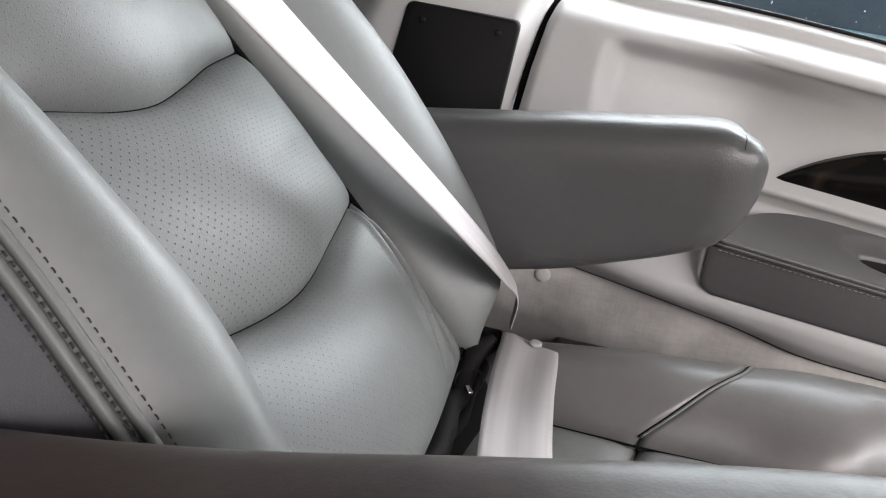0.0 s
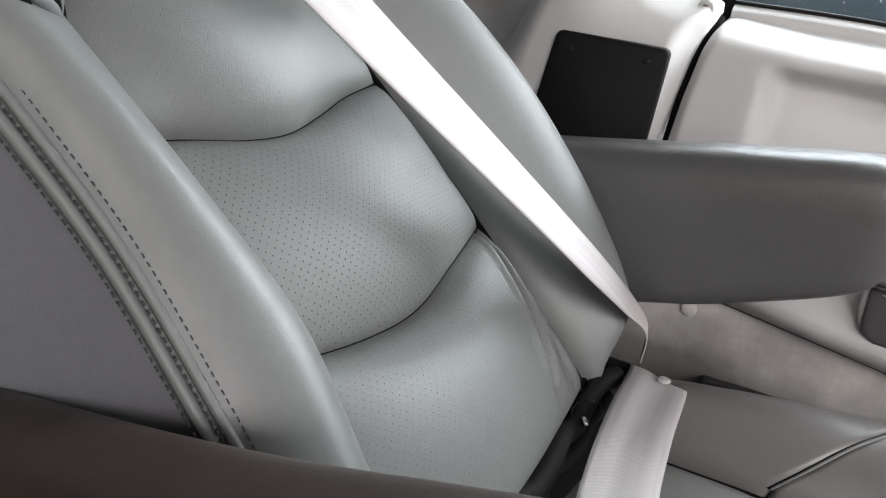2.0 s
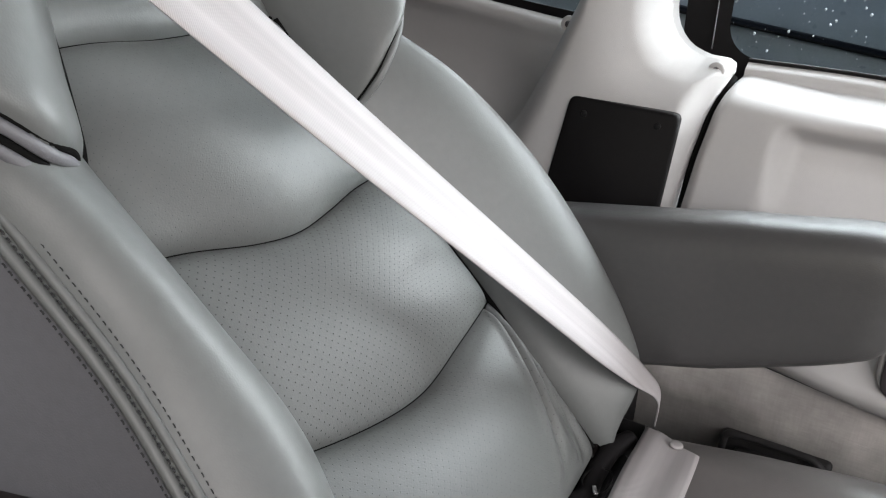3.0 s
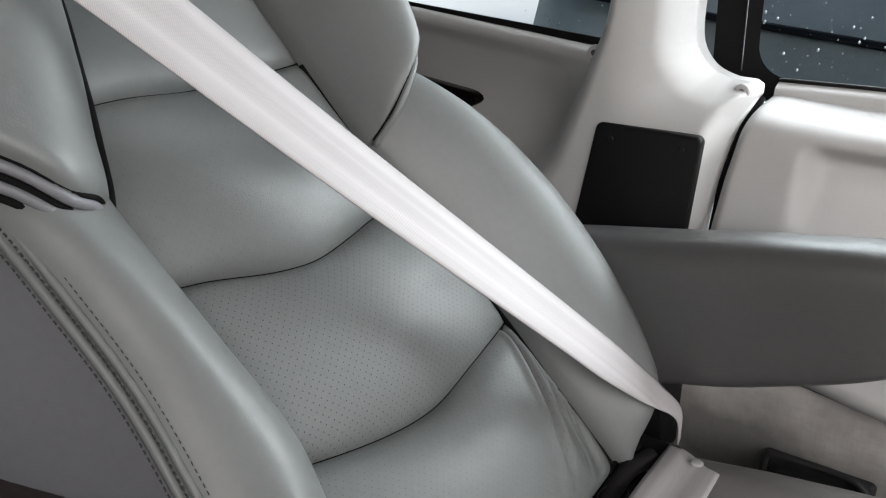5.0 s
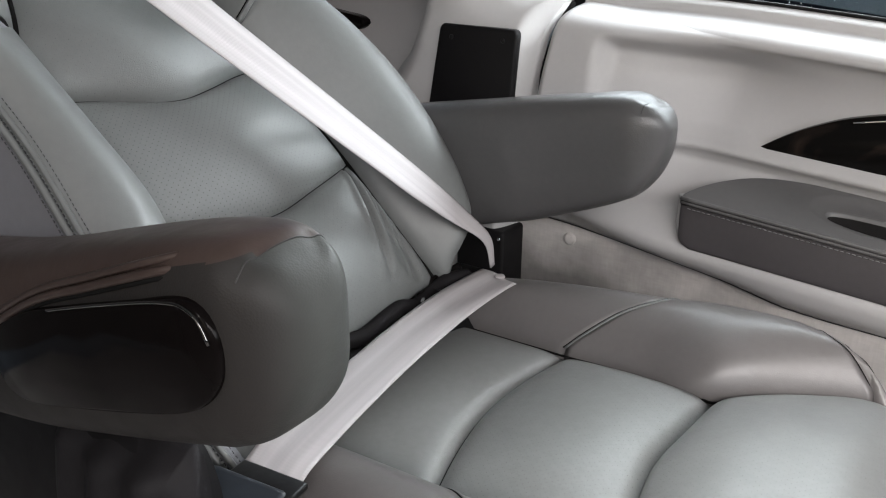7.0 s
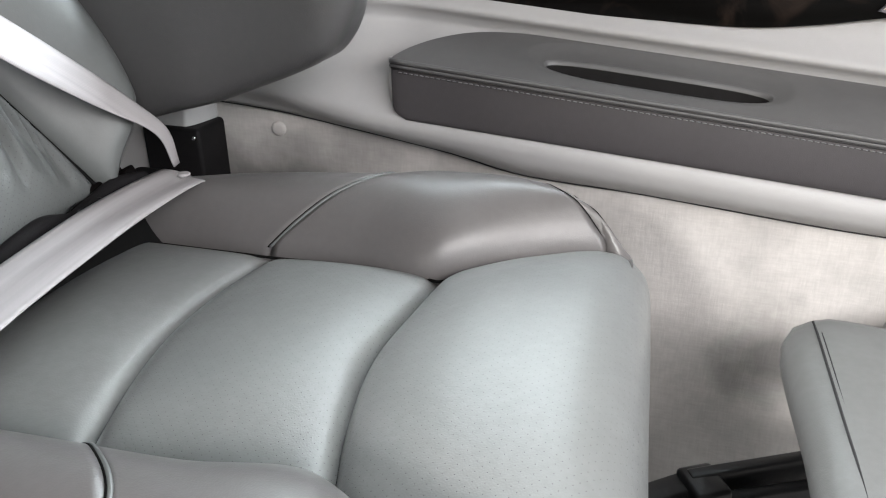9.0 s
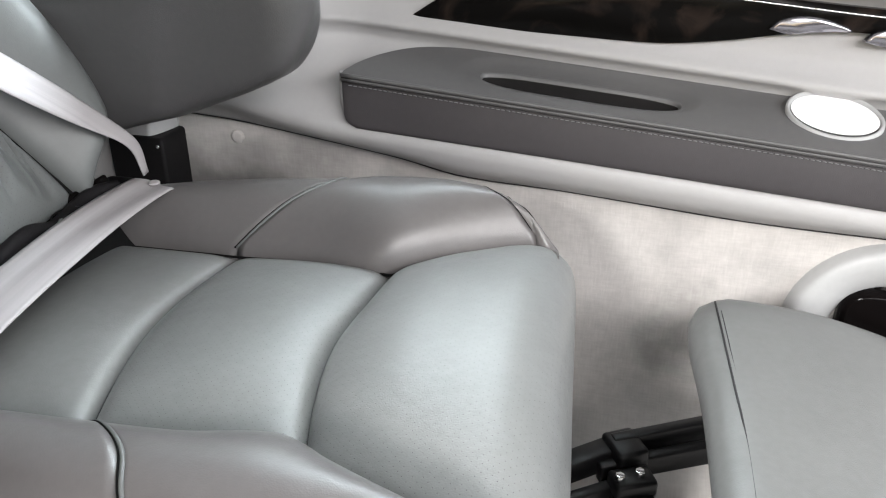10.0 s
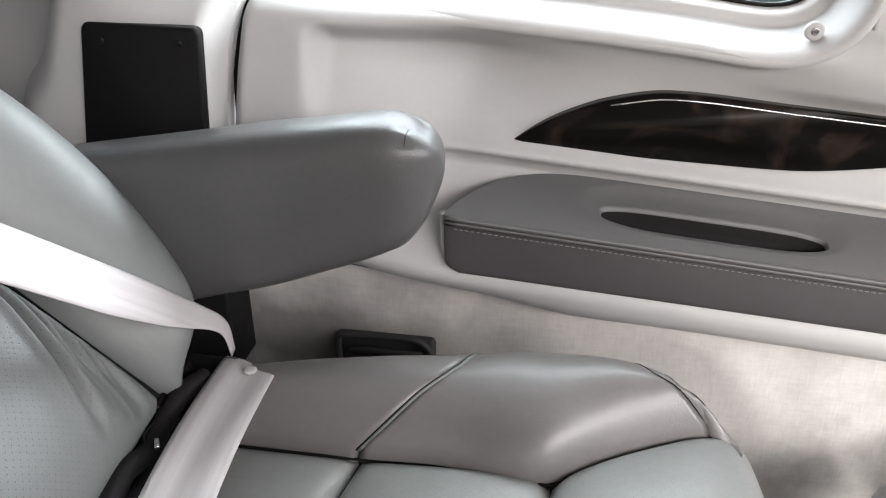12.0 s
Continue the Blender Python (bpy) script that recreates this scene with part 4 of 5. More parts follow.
def side_at(s, k, h):
    y = -0.3615 - 0.026 * step(0.0, 0.55, k) + near_dy(s)
    hh = 0.036 - 0.26 * k
    return back_at(s, y - h, hh)


part("side_facing", pad(side_at, [(-0.06, 0.0), (0.44, 0.0)], [(-0.06, 1.0), (0.44, 1.0)], [(-0.06, 0.0), (-0.06, 1.0)], [(0.44, 0.0), (0.44, 1.0)], crown(0.006), 40, 24, roll=0.006, radius=0.02,
                        skirt=0.012), M_SIDE, seat, "plain dark grey side facing")
part("piping", tube(side_curve(-0.3610, 0.0345), 0.0032, 60, 8, back_at), M_LEATHER, seat)
part("piping", tube(side_curve(-0.3560, 0.0400), 0.0026, 60, 8, back_at), M_LEATHER, seat)
part("stitching", stitches(side_curve(-0.3525, 0.0445), back_at, 120, 0.55, 0.0004), M_THREAD, seat, "dark grey thread")
part("stitching", stitches(side_curve(-0.3602, 0.0392), back_at, 120, 0.6, 0.00065), M_THREAD, seat, "dark grey thread")
part("stitching", stitches(side_curve(-0.3655, 0.0330), back_at, 120, 0.6, 0.00065), M_THREAD, seat, "dark grey thread")


# head wings
def wing_ring(si, so, yi, yo, hc, sign=1):
    d = yo - yi
    pts = [(0.0, -0.015, 0.0), (0.04, 0.006, 0.0), (0.22, hc * 0.62, 0.2), (0.46, hc * 0.95, 0.5), (0.70, hc, 0.75), (0.9, hc * 0.84, 0.95), (1.0, hc * 0.45, 1.0), (1.0, -0.02, 1.0), (0.9, -0.06, 1.0),
           (0.4, -0.06, 0.5), (0.0, -0.05, 0.0)]
    return [(si + (so - si) * k, yi + d * f, h) for f, h, k in pts]


far_wing = [wing_ring(0.333, 0.393, -0.074, -0.010, 0.046), wing_ring(0.341, 0.401, -0.075, 0.000, 0.062), wing_ring(0.39, 0.45, -0.080, 0.010, 0.068), wing_ring(0.50, 0.53, -0.090, 0.014, 0.068),
            wing_ring(0.64, 0.64, -0.10, 0.01, 0.06)]
part("head_bolster", loft(far_wing, back_at, 40, 60), M_LEATHER, seat)
part("piping", tube([(p[0] - 0.004, p[1], p[2]) for p in wing_ring(0.335, 0.395, -0.074, -0.008, 0.052)[1:8]], 0.003, 40, 8, back_at), M_LEATHER, seat)
part("seam", tube([(p[0] - 0.0005, p[1], p[2] + 0.0012) for p in wing_ring(0.335, 0.395, -0.074, -0.008, 0.052)[1:8]], 0.0016, 40, 6, back_at), M_CREASE, seat)


def near_wing_ring(s0, yc, grow, ds=1.0):
    """The wing nearest the aisle: inner foot, inner face, crest, broad outer face."""
    pts = [(0.0, 0.045, -0.01), (0.0, 0.042, 0.010), (0.0, 0.026, 0.045), (0.0, 0.0, 0.070), (0.020, -0.024, 0.076), (0.042, -0.052, 0.070), (0.055, -0.082, 0.050), (0.058, -0.096, 0.010), (0.055, -0.09, -0.05), (0.03, -0.03, -0.05),
           (0.0, 0.03, -0.04)]
    return [(s0 + k * ds, yc + w * grow, h * grow) for k, w, h in pts]


near_wing = [near_wing_ring(0.329, -0.350, 0.84), near_wing_ring(0.336, -0.348, 0.98), near_wing_ring(0.372, -0.340, 1.02), near_wing_ring(0.42, -0.328, 1.06), near_wing_ring(0.50, -0.312, 1.06, 0.6), near_wing_ring(0.66, -0.31, 1.0, 0.2)]
part("head_bolster", loft(near_wing, back_at, 50, 64), M_LEATHER, seat)
# dark cord put where shade fills the gap beside the wing
part("seam", tube([(0.326, -0.314, 0.004), (0.336, -0.3065, 0.009), (0.372, -0.2965, 0.012), (0.42, -0.2830, 0.010), (0.50, -0.2670, 0.010), (0.66, -0.2660, 0.006)], 0.0042, 60, 8, back_at), M_CREASE, seat, "dark cord painted as crevice shade beside the head wing")
for k in (0.0, 1.0):
    part("piping", tube([(p[0] - 0.001 - 0.007 * k, p[1] - 0.002 * k, p[2] - 0.005 - 0.008 * k) for p in near_wing_ring(0.329, -0.350, 0.88)[0:8]], 0.0034, 60, 8, back_at), M_SIDE, seat)
# dark cords between the folds hold the shade under the wing
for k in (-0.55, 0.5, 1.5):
    part("seam", tube([(p[0] - 0.001 - 0.007 * k, p[1] - 0.002 * k, p[2] - 0.006 - 0.008 * k) for p in near_wing_ring(0.329, -0.350, 0.88)[0:8]], 0.0022, 60, 8, back_at), M_CREASE, seat, "dark cord as fold shade under the head wing")


# armrests
FAR_ARM = [(-0.47, 0.606, 0.445), (-0.42, 0.617, 0.458), (-0.36, 0.627, 0.474), (-0.30, 0.637, 0.493), (-0.25, 0.646, 0.507), (-0.20, 0.653, 0.526), (-0.170, 0.658, 0.538), (-0.150, 0.660, 0.547)]
FAR_TIP = [(-0.150, 0.660, 0.547), (-0.133, 0.659, 0.557), (-0.119, 0.653, 0.572), (-0.109, 0.644, 0.592), (-0.103, 0.632, 0.612), (-0.102, 0.622, 0.621)]
NEAR_ARM = [(-0.60, 0.582, 0.45), (-0.54, 0.584, 0.460), (-0.48, 0.592, 0.468), (-0.42, 0.603, 0.478), (-0.36, 0.615, 0.490), (-0.30, 0.630, 0.504), (-0.24, 0.648, 0.522), (-0.18, 0.665, 0.541), (-0.142, 0.674, 0.554), (-0.122, 0.677, 0.561)]
NEAR_TIP = [(-0.122, 0.677, 0.561), (-0.108, 0.676, 0.569), (-0.095, 0.670, 0.580), (-0.085, 0.658, 0.597), (-0.079, 0.641, 0.619), (-0.078, 0.633, 0.628)]


def arm_ring(x, top, low, y0, y1, wide=1.0, n=72):
    """A rounded oblong section."""
    m, w, zm, hh = (y0 + y1) / 2, (y1 - y0) / 2 * wide, (top + low) / 2, (top - low) / 2
    out = []
    for k in range(n):
        a = 2 * math.pi * k / n
        c, s = math.cos(a), math.sin(a)
        p = 2 / 3.4
        out.append(Vector((x, m + w * math.copysign(abs(c) ** p, c), zm + hh * math.copysign(abs(s) ** (2 / 4.2), s))))
    return out


def armrest(rows, tip, y0, y1, leather, label, end_leather, face=None, seam_turns=(0.0, 1.0)):
    c, ct = curve(rows), curve(tip)
    x0, x1 = tip[0][0], tip[-1][0]
    path = [c(i / 46) for i in range(46)] + [ct(1 - (1 - i / 34) ** 1.6) for i in range(35)]
    rings = []
    for p in path:
        k = min(max((p.x - x0) / (x1 - x0), 0.0), 1.0)
        ring = arm_ring(*p, y0, y1, max((1 - k ** 2.6) ** (1 / 2.2), 0.02))
        # gathered leather at the end and a dent at the top corner
        for n, q in enumerate(ring):
            a = 2 * math.pi * n / 72
            up = max(math.sin(a), 0.0)
            near_seam = math.exp(-(((p.x - x0 - 0.42 * (x1 - x0)) / 0.007) ** 2))
            q.z -= near_seam * (0.0012 + 0.0022 * up * (0.5 + 0.5 * math.sin(11 * a + 0.6)))
            q.z -= 0.0045 * math.exp(-(((p.x - x0 - 0.62 * (x1 - x0)) / 0.006) ** 2)) * up ** 8 * (0.6 + 0.4 * math.cos(5 * a))
        rings.append(ring)
    cut = next(n for n, p in enumerate(path) if p.x > x0 + 0.42 * (x1 - x0))
    whole = bmesh.new()
    vs = grid_mesh(whole, rings, closed=True)
    whole.faces.new(vs[0])
    whole.faces.new(vs[-1])

    if face:
        for point, normal in (((0, y0 + 0.021, 0), (0, 1, 0)), ((0, 0, face[1][-1][1]), (-0.35, 0, 1))):
            bmesh.ops.bisect_plane(whole, geom=whole.verts[:] + whole.edges[:] + whole.faces[:], plane_co=(x0, point[1], point[2]), plane_no=normal)
        for (xa, za), (xb, zb) in zip(face[1], face[1][1:]):
            near = [f for f in whole.faces if xa <= f.calc_center_median().x < xb and f.calc_center_median().y < y0 + 0.021]
            geom = near + list({e for f in near for e in f.edges}) + list({v for f in near for v in f.verts})
            bmesh.ops.bisect_plane(whole, geom=geom, plane_co=(xa, 0, za), plane_no=(za - zb, 0, xb - xa))

    def on_side(f):
        # the aisle side below the sewn line takes the shade-darkened leather
        c = f.calc_center_median()
        return bool(face) and c.y < y0 + 0.021 and c.z < lerp_line(face[1], c.x) + 0.35 * max(c.x - x0, 0.0)

    def on_end(f):
        return bool(end_leather) and f.calc_center_median().x > rings[cut][0].x and not on_side(f)

    def only(own):
        piece = whole.copy()
        bmesh.ops.delete(piece, geom=[f for f in piece.faces if not own(f)], context="FACES")
        return piece

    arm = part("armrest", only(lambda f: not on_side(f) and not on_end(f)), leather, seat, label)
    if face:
        part("side_cover", only(on_side), face[0], arm, "leather below the sewn line, darkened as shade")
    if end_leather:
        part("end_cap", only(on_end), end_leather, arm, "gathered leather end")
    whole.free()
    first, last = (int(72 * k) for k in seam_turns)
    part("seam", tube((rings[cut] + [rings[cut][0]])[first:last + 1], 0.0005, 144, 6), M_ARMSEAM, arm)
    return arm


far_arm = armrest(FAR_ARM, FAR_TIP, 0.082, 0.156, M_ARM, "smooth grey leather padded armrest", None, seam_turns=(0.28, 0.40))
ARM_LINE = [(-0.60, 0.500), (-0.46, 0.521), (-0.39, 0.547), (-0.33, 0.580), (-0.27, 0.613), (-0.21, 0.637), (-0.158, 0.657), (-0.126, 0.667)]
near_arm = armrest(NEAR_ARM, NEAR_TIP, -0.446, -0.372, M_ARM_TINTED, "grey leather padded armrest, tinted brown, with a control panel", M_ARM_FACE, (M_ARM_FACE, ARM_LINE), seam_turns=(0.05, 0.40))
INLAY = [(-0.332, 0.558), (-0.319, 0.58), (-0.286, 0.6), (-0.232, 0.619), (-0.173, 0.638), (-0.134, 0.65), (-0.117, 0.647), (-0.109, 0.633), (-0.111, 0.611), (-0.13, 0.591), (-0.178, 0.571), (-0.247, 0.549), (-0.301, 0.535), (-0.324, 0.539)]
part("control_panel", outline_slab(INLAY, -0.4495, -0.435, 96, 0.003), M_GLOSS, near_arm, "black gloss control panel")
WELT = ARM_LINE[2:]
part("seam", tube([(x, -0.4456 + 0.10 * max(z - 0.638, 0) + 0.9 * max(x + 0.140, 0), z - 0.0050) for x, z in WELT], 0.0016, 60, 6), M_CREASE, near_arm, "dark seam above the panel")
part("welt", tube([(x, -0.4458 + 0.14 * max(z - 0.638, 0) + 0.9 * max(x + 0.140, 0), z - 0.0015) for x, z in WELT], 0.0026, 60, 8), M_ARM_TINTED, near_arm)
part("welt", tube([(x, -0.4452 + 0.20 * max(z - 0.633, 0) + 0.9 * max(x + 0.140, 0), z + 0.0040) for x, z in WELT], 0.0022, 60, 8), M_ARM_TINTED, near_arm)
part("panel_rim", tube([(-0.252, -0.4500, 0.6115), (-0.197, -0.4500, 0.630), (-0.136, -0.4500, 0.6475), (-0.120, -0.4500, 0.6445), (-0.1125, -0.4500, 0.633)], 0.0010, 50, 6), M_RIM, near_arm, "polished panel rim")

# recliner shield under the near armrest
SHIELD = [(-0.50, 0.30), (-0.50, 0.47), (-0.44, 0.50), (-0.34, 0.505), (-0.26, 0.515), (-0.22, 0.505), (-0.205, 0.48), (-0.20, 0.44), (-0.20, 0.36), (-0.21, 0.30)]
part("side_shield", outline_slab(SHIELD, -0.425, -0.385, 90, 0.012), M_BLACK, seat, "black plastic recliner shield")
GATHER = [[(x, -0.425 - 0.016 * w, 0.50), (x, -0.430 - 0.018 * w, 0.45), (x, -0.425 - 0.016 * w, 0.36), (x, -0.400, 0.34), (x, -0.395, 0.43), (x, -0.400, 0.515)] for x, w in ((-0.315, 0.0), (-0.300, 0.7), (-0.275, 0.5), (-0.255, 1.0), (-0.235, 0.6), (-0.215, 0.8), (-0.200, 0.0))]
part("side_gather", loft(GATHER, None, 40, 40), M_DARKSKIRT, seat, "gathered black leather skirt")

# leg rest
def leg_ring(y, k=1.0):
    # the rear face leans back and draws in towards the aisle
    lean = 0.085 * min(max(0.07 - y, 0.0), 0.16)
    pts = [(0.272 + lean, 0.320), (0.262 + lean, 0.350), (0.268 + 0.8 * lean, 0.371), (0.296 + 0.3 * lean, 0.381), (0.39, 0.371), (0.51, 0.332), (0.63, 0.267), (0.655, 0.240), (0.645, 0.210), (0.59, 0.195), (0.44, 0.240), (0.335, 0.273), (0.295 + lean, 0.287)]
    cx, cz = 0.44, 0.295
    return [(cx + (x - cx) * k, y, cz + (z - cz) * k) for x, z in pts]


leg_rows = [(0.104, 0.86), (0.099, 0.94), (0.086, 0.98), (0.058, 1.0), (-0.05, 1.0), (-0.20, 1.0), (-0.36, 1.0), (-0.385, 0.97), (-0.398, 0.88)]
legrest = part("leg_rest", loft([leg_ring(*r) for r in leg_rows], None, 60, 72), M_LEG, seat, "grey leather fold-out leg rest")
part("stitching", tube([(0.2850 + 0.06 * min(max(0.07 - y, 0.0), 0.19), y, 0.3796 - (0.004 if y > 0.08 else 0)) for y in (0.090, 0.06, -0.05, -0.12, -0.25, -0.38)], 0.0010, 60, 6), M_THREAD, legrest)
part("stitching", tube([(0.2885 + 0.06 * min(max(0.07 - y, 0.0), 0.19), y, 0.3800 - (0.004 if y > 0.08 else 0)) for y in (0.090, 0.06, -0.05, -0.12, -0.25, -0.38)], 0.0005, 60, 6), M_THREAD, legrest)
def bar(a, c, w, h, bevel=0.002):
    a, c = Vector(a), Vector(c)
    d = c - a
    turn = d.to_track_quat("X", "Z").to_matrix().to_4x4()
    return box((d.length, w, h), (a + c) / 2, bevel, 2, turn)


hinge = part("hinge_block", box((0.032, 0.038, 0.024), (0.219, 0.018, 0.245), 0.004, 2, Matrix.Rotation(0.55, 4, "Z")), M_STEEL, seat, "black steel leg rest hinge")
for a, c, w, h in (((0.092, -0.055, 0.222), (0.217, 0.025, 0.243), 0.022, 0.022), ((0.207, 0.020, 0.246), (0.352, 0.098, 0.250), 0.012, 0.024), ((0.197, -0.004, 0.234), (0.352, 0.072, 0.240), 0.012, 0.022),
                   ((0.112, -0.075, 0.215), (0.222, -0.010, 0.228), 0.012, 0.018)):
    part("hinge_arm", bar(a, c, w, h), M_STEEL, hinge)
part("hinge_bracket", box((0.040, 0.026, 0.018), (0.228, -0.016, 0.238), 0.004, 2, Matrix.Rotation(0.45, 4, "Z")), M_STEEL, hinge)
part("hinge_post", box((0.036, 0.022, 0.168), (0.230, -0.024, 0.149), 0.003, 2, Matrix.Rotation(0.45, 4, "Z")), M_STEEL, hinge)
for bx, by in ((0.2165, -0.023), (0.2335, -0.013)):
    part("bolt", disc(0.0048, 0.012, (bx, by, 0.246), "Z", 6, 0.001), M_CHROME, hinge, "bright steel bolt")
part("rail_cover", box((0.60, 0.05, 0.02), (0.34, -0.03, 0.075), 0.004, 2, Matrix.Rotation(-0.30, 4, "Z")), mat("dark_green_black_cover", (0.02, 0.026, 0.022), 0.7, relief=(200, 0.001), vary=0.2), seat, "dark rail cover")
for ry in (0.075, -0.33):
    part("seat_rail", box((0.52, 0.035, 0.03), (0.12, ry, 0.062), 0.004, 2), M_STEEL, seat)
part("seat_pedestal", box((0.34, 0.36, 0.20), (-0.10, MID, 0.16), 0.02, 3), M_STEEL, seat)

# ---- seat belt ----
belt = thing("seat_belt", "pale grey woven lap and shoulder belt fastened across the seat", "seat belt", at=(-0.28, 0.05, 0.46))


def strap(centre, across, width, thick=0.0014, steps=80, wave=0.0, taper=None):
    """A flat strap: centre points and, at each, the way across it."""
    c, a = curve(centre), curve(across)
    bm = bmesh.new()
    top, low, uv = [], [], []
    run = 0.0
    last = None
    for i in range(steps + 1):
        t = i / steps
        p = c(t)
        side = a(t).normalized()
        ahead = (c(min(t + 0.01, 1)) - c(max(t - 0.01, 0))).normalized()
        up = side.cross(ahead).normalized()
        if last is not None:
            run += (p - last).length
        last = p
        r1, r2, r3 = [], [], []
        for j in range(13):
            f = j / 12 - 0.5
            if taper:
                # one edge is drawn in where the strap turns through the guide
                f = 0.5 - (0.5 - f) * lerp_table(taper, t)
            q = p + side * (f * width) + up * (wave * math.sin(f * 9 + 7 * t) * math.sin(3 * t + 1))
            edge = thick * (0.35 if j in (0, 12) else 0.5)
            r1.append(q + up * edge)
            r2.append(q - up * edge)
            r3.append((run, f * width))
        top.append(r1)
        low.append(r2)
        uv.append(r3)
    rows = [r1 + r2[::-1] for r1, r2 in zip(top, low)]
    uvs = [r + r[::-1] for r in uv]
    vs = grid_mesh(bm, rows, closed=True, uvs=uvs)
    bm.faces.new(vs[0])
    bm.faces.new(vs[-1])
    return bm


MIDDLE = [(0.605, -0.424, 0.115), (0.430, -0.2845, 0.092), (0.295, -0.181, 0.0775), (0.183, -0.0965, 0.069), (0.079, -0.0185, 0.060), (0.030, 0.020, 0.050), (0.004, 0.043, 0.038), (-0.022, 0.054, 0.014)]
ACROSS = [(0.032, 0.040, 0.010), (0.031, 0.0405, 0.010), (0.030, 0.041, 0.010), (0.029, 0.0415, 0.009), (0.026, 0.044, 0.006), (0.020, 0.046, 0.000), (0.012, 0.046, -0.006), (0.004, 0.046, -0.006)]
cs = [back_at(*p) for p in MIDDLE]
ac = [back_at(*d) - back_at(0, 0, 0) for d in ACROSS]
part("shoulder_strap", strap(cs, ac, 0.051, wave=0.0006, steps=120, taper=[(0.0, 1.0), (0.80, 1.0), (0.87, 0.84), (0.93, 0.50), (1.0, 0.24)]), M_BELT, belt)
lap_l = [(-0.290, 0.080, 0.445), (-0.284, 0.055, 0.456), (-0.279, -0.03, 0.462), (-0.271, -0.11, 0.464), (-0.256, -0.20, 0.466), (-0.230, -0.32, 0.468), (-0.222, -0.350, 0.464)]
lap_r = [(-0.240, 0.066, 0.443), (-0.234, 0.042, 0.454), (-0.227, -0.04, 0.460), (-0.217, -0.12, 0.462), (-0.201, -0.21, 0.464), (-0.176, -0.328, 0.466), (-0.168, -0.356, 0.462)]
cs = [(Vector(a) + Vector(b)) / 2 for a, b in zip(lap_l, lap_r)]
ac = [Vector(b) - Vector(a) for a, b in zip(lap_l, lap_r)]
part("lap_strap", strap(cs, ac, 0.053, wave=0.0008), M_BELT, belt)
part("stop_button", disc(0.0058, 0.0032, (-0.254, 0.046, 0.4580), "Z", 24, 0.0018), M_BELT, belt, "small pale plastic button")
part("tongue", box((0.056, 0.030, 0.006), (-0.193, -0.360, 0.463), 0.002, 2, Matrix.Rotation(0.12, 4, "Z")), M_STEEL, belt, "dark steel tongue")
buckle = part("buckle", box((0.066, 0.070, 0.030), (-0.198, -0.392, 0.446), 0.005, 3, Matrix.Rotation(0.12, 4, "Z") @ Matrix.Rotation(0.25, 4, "X")),
              mat("blue_grey_plastic", (0.017, 0.021, 0.027), 0.4, vary=0.1), belt, "dark blue-grey buckle")
part("release_button", box((0.040, 0.016, 0.010), (-0.196, -0.424, 0.450), 0.003, 2, Matrix.Rotation(0.12, 4, "Z") @ Matrix.Rotation(0.25, 4, "X")), M_TRIM_LOW, buckle, "pale release button")
# the long box is added, black to fill the dark gap under the backrest
guide = part("guide_and_gap_fill", join(box((0.040, 0.34, 0.05), (-0.320, -0.125, 0.412), 0.006, 3), box((0.052, 0.030, 0.030), (-0.300, 0.062, 0.434), 0.006, 3)), M_BLACK, belt, "black plastic belt guide and added gap filler")
loop = [(-0.296, -0.052, 0.4515), (-0.304, -0.040, 0.455), (-0.300, -0.022, 0.456), (-0.288, -0.018, 0.455), (-0.284, -0.034, 0.453), (-0.290, -0.050, 0.4515), (-0.296, -0.052, 0.4515)]
part("wire_loop", tube(loop, 0.0008, 40, 6), M_STEEL, guide, "thin black wire loop")
part("clip_tongue", box((0.004, 0.010, 0.0025), (-0.291, -0.046, 0.4540), 0.0008, 2, Matrix.Rotation(0.5, 4, "Z")), M_CHROME, guide, "bright clip end")
part("flap", box((0.005, 0.060, 0.020), (-0.306, 0.018, 0.452), 0.002, 2, Matrix.Rotation(-0.5, 4, "Y")), M_GLOSS, guide, "thin black flap")

# ---- door fittings ----
door_rest = thing("door_console", "charcoal leather door armrest with grip slot and cup holders", "door console", at=(0.3, 0.25, 0.5))


REST_BACK = [(-0.118, 0.213), (-0.104, 0.234), (-0.085, 0.256), (-0.06, 0.276), (-0.03, 0.288), (0.01, 0.294), (0.2, 0.296), (0.85, 0.298)]
SLOT_X, SLOT_Y, SLOT_LONG, SLOT_WIDE = 0.133, 0.2525, 0.105, 0.0152


def rest_top(x, y):
    """Height of the armrest pad, dished round the grip slot."""
    f = min(max((y - 0.212) / 0.088, 0.0), 1.0)
    d = abs((x - SLOT_X) / 0.122) ** 4 + abs((y - 0.263) / 0.034) ** 2.4
    return wall_z(x, 0.5225) + 0.024 * f ** 0.85 - 0.003 * (1 - f) ** 6 - 0.0050 * step(1.2, 0.3, d)


def slot_ring(grow, down):
    ring = []
    for k in range(120):
        a = 2 * math.pi * k / 120
        c, s = math.cos(a), math.sin(a)
        x = SLOT_X + (SLOT_LONG + grow) * math.copysign(abs(c) ** (2 / 4.4), c)
        y = SLOT_Y + (SLOT_WIDE + grow) * math.copysign(abs(s) ** (2 / 3.0), s)
        ring.append((x, y, rest_top(x, y) + down))
    return ring


bm = bmesh.new()
rows = []
